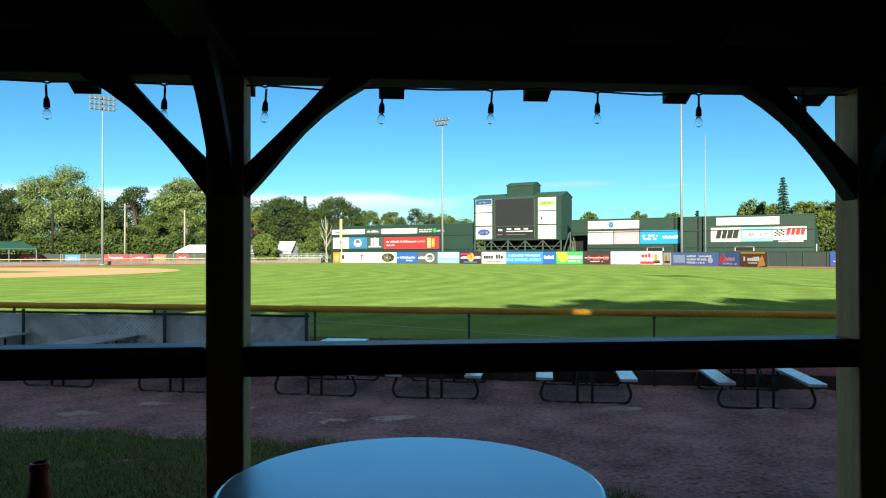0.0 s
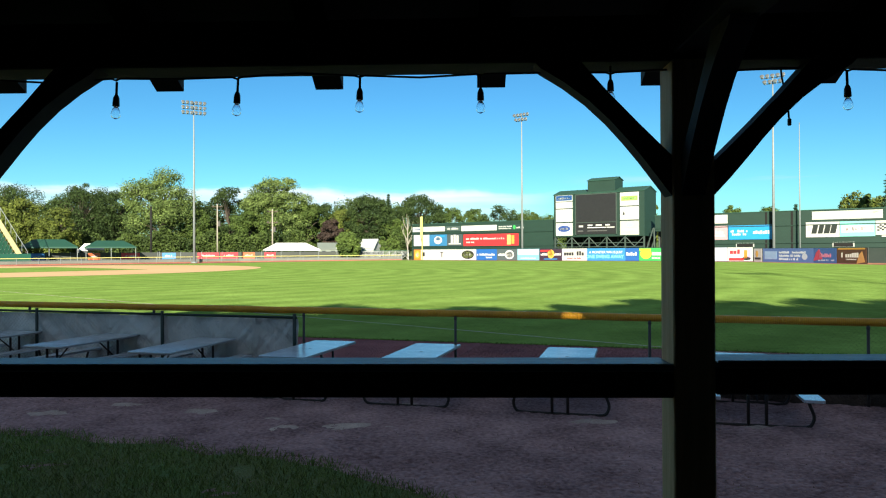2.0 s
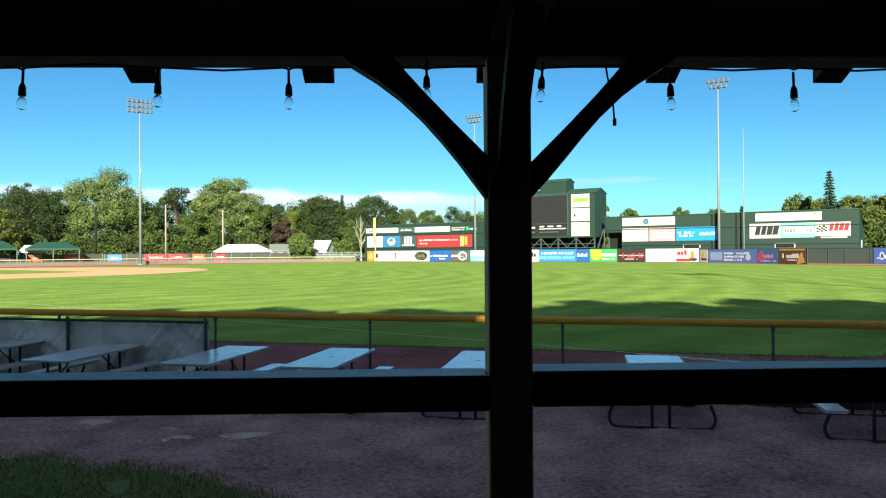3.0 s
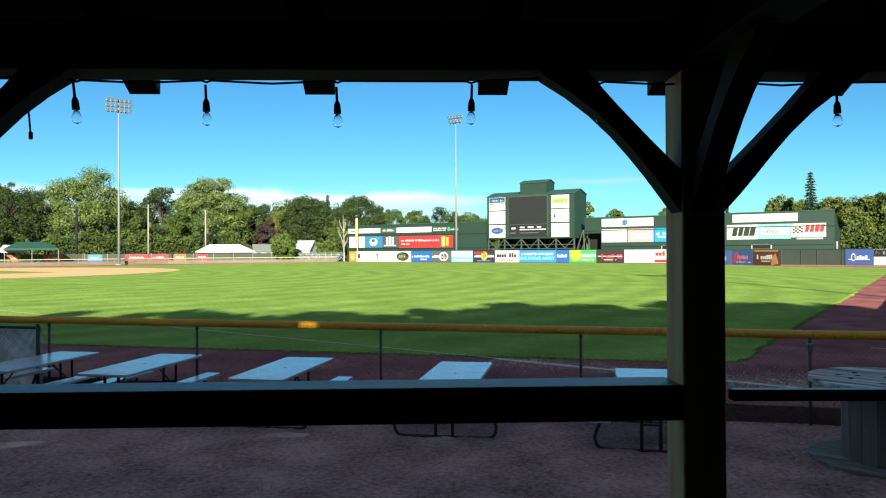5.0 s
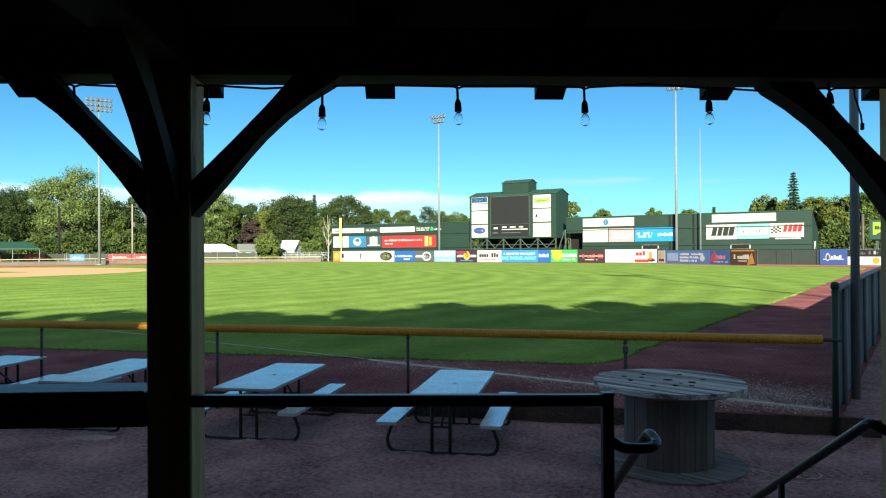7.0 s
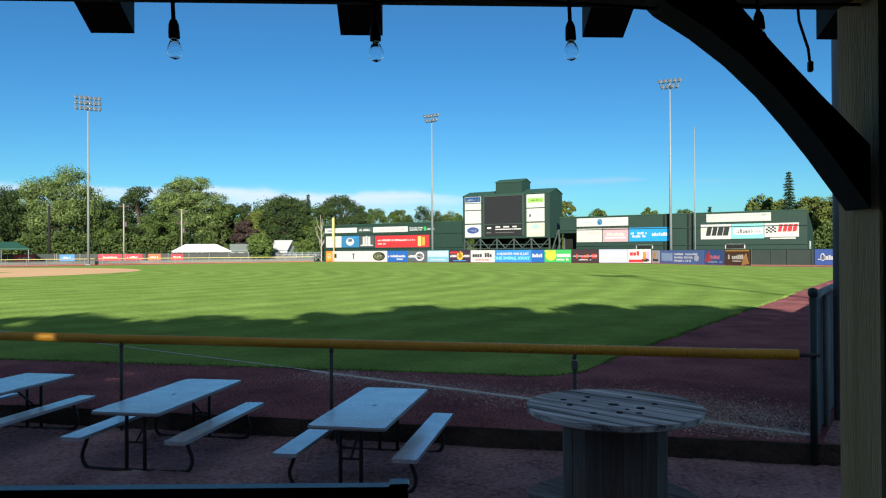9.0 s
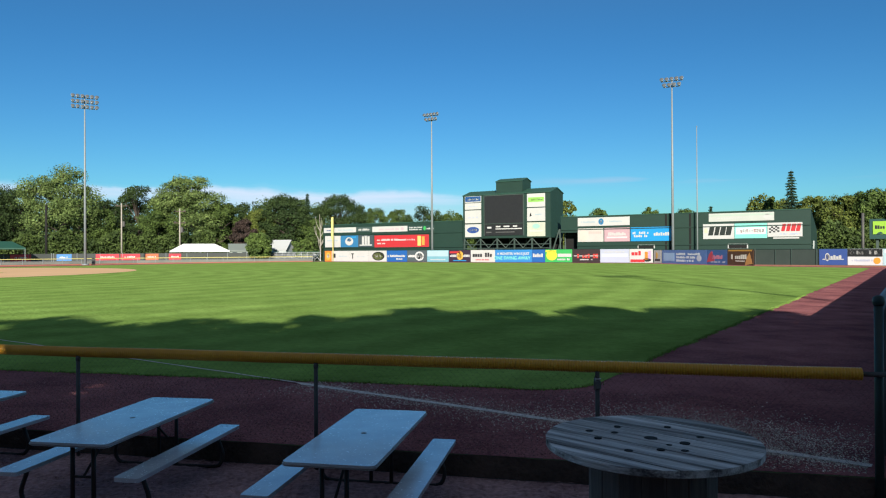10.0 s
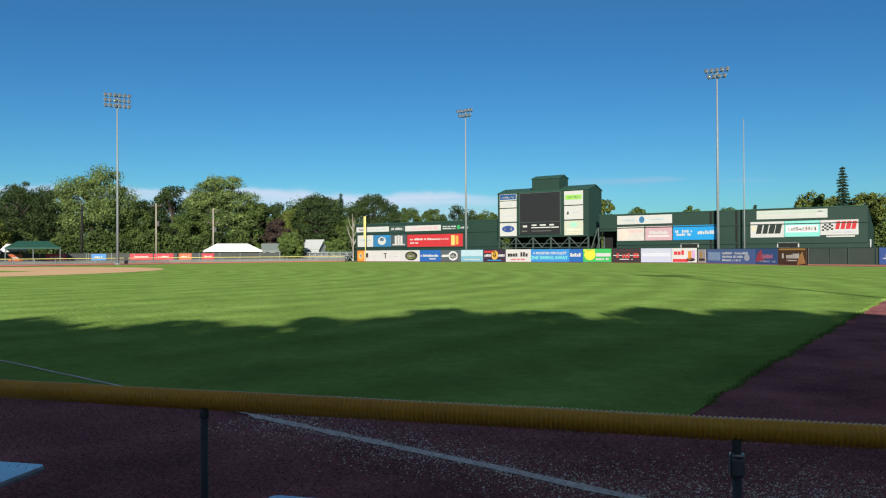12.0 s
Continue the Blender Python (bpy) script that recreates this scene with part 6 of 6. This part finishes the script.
def spruce(x, y, height, width, seed):
    q = random.Random(seed)
    t = thing("spruce", "dark narrow spruce with drooping boughs", "tree", "trees round the field", m=pose(x, y, FIELD))
    part("trunk", tubed([(0, 0, 0), (0, 0, height)], 0.3, 8, radii=[height * 0.018, 0.03]), BARK, t)
    vs, fs = [], []
    levels = 30
    for k in range(levels):
        f = k / levels
        z = height * (0.1 + 0.9 * f)
        R = width * 0.5 * (1 - f) ** 0.85 * q.uniform(0.7, 1.12) + 0.15
        n = 13 if f < 0.7 else 9
        for j in range(n):
            a = q.uniform(0, 6.28)
            Rj = R * q.uniform(0.6, 1.1)
            for s in range(int(14 + Rj * 12)):
                u = q.uniform(0.1, 1)
                p = Vector((Rj * u * math.cos(a), Rj * u * math.sin(a), z - Rj * 0.35 * u + Rj * 0.14 * u * u)) + Vector((q.gauss(0, 0.13), q.gauss(0, 0.13), q.gauss(0, 0.09)))
                e = q.uniform(0.3, 0.7)
                ax = Vector((math.cos(a) + q.gauss(0, 0.5), math.sin(a) + q.gauss(0, 0.5), q.gauss(-0.35, 0.3))).normalized()
                sd = ax.orthogonal().normalized()
                i = len(vs)
                vs += [tuple(p - ax * e * 0.5), tuple(p + sd * e * 0.16), tuple(p + ax * e * 0.5), tuple(p - sd * e * 0.16)]
                fs.append((i, i + 1, i + 2, i + 3))
    me = bpy.data.meshes.new("foliage")
    me.from_pydata(vs, [], fs)
    me.materials.append(LEAVES["spruce"])
    ob = new("foliage", me)
    ob.parent = t


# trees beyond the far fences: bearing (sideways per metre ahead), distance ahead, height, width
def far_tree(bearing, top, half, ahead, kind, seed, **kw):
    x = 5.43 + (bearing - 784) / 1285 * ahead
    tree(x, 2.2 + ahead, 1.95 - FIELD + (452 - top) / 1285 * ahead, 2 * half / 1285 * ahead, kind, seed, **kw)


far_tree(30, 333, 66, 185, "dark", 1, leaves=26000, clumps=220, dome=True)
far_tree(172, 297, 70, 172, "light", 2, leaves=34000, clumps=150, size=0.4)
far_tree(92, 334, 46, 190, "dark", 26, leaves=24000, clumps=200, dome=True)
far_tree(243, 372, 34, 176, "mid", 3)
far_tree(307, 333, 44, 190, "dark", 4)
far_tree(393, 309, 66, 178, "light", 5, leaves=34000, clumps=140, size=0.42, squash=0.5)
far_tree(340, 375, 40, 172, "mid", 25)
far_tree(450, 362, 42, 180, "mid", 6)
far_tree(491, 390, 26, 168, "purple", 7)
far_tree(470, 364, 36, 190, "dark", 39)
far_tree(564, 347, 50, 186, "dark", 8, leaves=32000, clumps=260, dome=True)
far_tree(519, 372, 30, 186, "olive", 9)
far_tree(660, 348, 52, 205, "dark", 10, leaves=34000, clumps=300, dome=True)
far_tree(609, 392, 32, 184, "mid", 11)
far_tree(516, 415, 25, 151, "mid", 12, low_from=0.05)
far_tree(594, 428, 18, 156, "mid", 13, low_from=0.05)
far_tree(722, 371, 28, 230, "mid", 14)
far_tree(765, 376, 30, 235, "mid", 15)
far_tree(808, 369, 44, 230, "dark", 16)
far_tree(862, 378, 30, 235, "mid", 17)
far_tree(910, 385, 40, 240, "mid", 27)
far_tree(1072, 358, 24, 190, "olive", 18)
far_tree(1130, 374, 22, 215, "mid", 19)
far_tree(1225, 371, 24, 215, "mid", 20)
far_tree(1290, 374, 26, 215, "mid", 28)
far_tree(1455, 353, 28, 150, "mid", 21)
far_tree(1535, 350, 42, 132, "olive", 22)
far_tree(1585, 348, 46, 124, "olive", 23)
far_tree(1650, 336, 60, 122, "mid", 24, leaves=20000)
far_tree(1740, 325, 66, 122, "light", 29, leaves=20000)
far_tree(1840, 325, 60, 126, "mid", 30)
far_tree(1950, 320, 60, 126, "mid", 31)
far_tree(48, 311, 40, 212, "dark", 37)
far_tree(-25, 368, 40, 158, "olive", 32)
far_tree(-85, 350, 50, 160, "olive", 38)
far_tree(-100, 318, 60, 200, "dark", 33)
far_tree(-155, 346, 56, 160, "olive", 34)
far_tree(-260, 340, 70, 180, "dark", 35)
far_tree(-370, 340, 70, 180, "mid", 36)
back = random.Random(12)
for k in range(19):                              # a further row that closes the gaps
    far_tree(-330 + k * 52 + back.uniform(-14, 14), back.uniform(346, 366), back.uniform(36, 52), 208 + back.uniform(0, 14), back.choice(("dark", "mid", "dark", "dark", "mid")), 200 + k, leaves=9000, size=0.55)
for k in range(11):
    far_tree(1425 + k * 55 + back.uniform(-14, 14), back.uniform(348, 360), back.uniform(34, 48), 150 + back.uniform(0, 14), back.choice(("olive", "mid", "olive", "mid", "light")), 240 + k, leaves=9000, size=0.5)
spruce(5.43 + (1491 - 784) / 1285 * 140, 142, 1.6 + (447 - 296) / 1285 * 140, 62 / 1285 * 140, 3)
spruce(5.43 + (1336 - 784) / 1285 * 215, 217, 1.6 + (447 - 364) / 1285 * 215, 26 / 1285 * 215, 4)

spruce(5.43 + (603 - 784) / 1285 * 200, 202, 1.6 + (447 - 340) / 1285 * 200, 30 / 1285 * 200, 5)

# a bare grey tree by the end of the high wall
bare = random.Random(8)
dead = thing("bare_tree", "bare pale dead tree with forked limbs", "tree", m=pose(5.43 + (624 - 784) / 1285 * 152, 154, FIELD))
for k in range(10):
    a, h0, ln = bare.uniform(0, 6.28), bare.uniform(2.0, 6.8), bare.uniform(2.4, 4.6)
    dx, dy = math.cos(a), math.sin(a)
    part("limb", tubed([(0, 0, h0), (dx * ln * 0.28, dy * ln * 0.28, h0 + ln * 0.45), (dx * ln * 0.4, dy * ln * 0.4, h0 + ln * 0.95)], 0.05, 5, radii=[0.075, 0.055, 0.025]), DEADWOOD, dead)
part("trunk", tubed([(0, 0, 0), (0.1, 0, 4.0), (-0.1, 0, 9.9)], 0.15, 7, radii=[0.15, 0.11, 0.035]), DEADWOOD, dead)

# underwood that hides the feet of the trees
g = np.random.default_rng(77)
n = 90000
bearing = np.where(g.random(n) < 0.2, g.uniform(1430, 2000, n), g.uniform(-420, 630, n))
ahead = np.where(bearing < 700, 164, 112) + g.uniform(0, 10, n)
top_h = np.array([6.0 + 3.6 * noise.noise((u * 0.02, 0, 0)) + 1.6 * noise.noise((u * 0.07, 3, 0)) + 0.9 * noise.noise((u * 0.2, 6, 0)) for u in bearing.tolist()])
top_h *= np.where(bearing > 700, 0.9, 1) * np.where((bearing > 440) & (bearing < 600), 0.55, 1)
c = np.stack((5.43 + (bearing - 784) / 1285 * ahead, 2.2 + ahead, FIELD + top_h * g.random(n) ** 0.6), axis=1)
me = sprays("underwood", c, g.normal(size=(n, 3)) * 0.55 + np.array((0, -0.7, 0.4)), g.uniform(0.28, 0.7, n), g, LEAVES["under"])
tagged(new("underwood", me), "dense green underwood at the foot of the trees", "bushes", kind="stuff")
tagged(link("backdrop", box(boxed((-40, 300, 4), (700, 2, 8)), (210, 150, 3.5), (160, 2, 7), pose(0, 0, 0)), LEAVES["dark"]), "dark far woods at the horizon", "woods", kind="structure")

# trees behind the pavilion, whose shade lies over the near field
FLECK = (0.49, 7.02, 1.2)
SHADE = ((-4.0, 14.4, 5.5), (-1.0, 13.9, 5), (2.0, 14.9, 5), (5.6, 15.2, 6), (8.5, 14.7, 5.5), (11.4, 15.3, 6), (14.2, 15.5, 5), (15.9, 14.8, 3.4), (18.6, 14.4, 5), (22.6, 14.0, 6), (27.2, 13.4, 7), (-7.8, 14.1, 6), (-11.6, 13.4, 7), (-16.5, 12.9, 8), (-23, 12.7, 10), (-31, 12.2, 11))
for i, (x, h, w_) in enumerate(SHADE):
    tree(x, -16, h, w_, "mid", 50 + i, leaves=8000, clumps=90, size=0.6, base=0.0, low_from=0.06, gap=FLECK)
for i, (x, h) in enumerate(((-14, 13.1), (-9.7, 13.7), (-5.9, 14.2), (-2.5, 14.1), (0.5, 14.1), (3.8, 14.6), (7.0, 14.9), (10.0, 15.0), (12.8, 15.4), (9.1, 14.6))):
    tree(x, -17, h + 0.35, 4.5, "mid", 100 + i, leaves=8000, clumps=110, size=0.42, base=0.0, low_from=0.06, gap=FLECK)
for i, x in enumerate((-12, -6.5, -2.5, 0.8, 4.0, 7.2, 10.2, 13.0)):
    tree(x, -21, 15.6 + 0.07 * x, 7, "mid", 80 + i, leaves=8000, clumps=90, size=0.75, base=0.0, low_from=0.06, gap=FLECK)
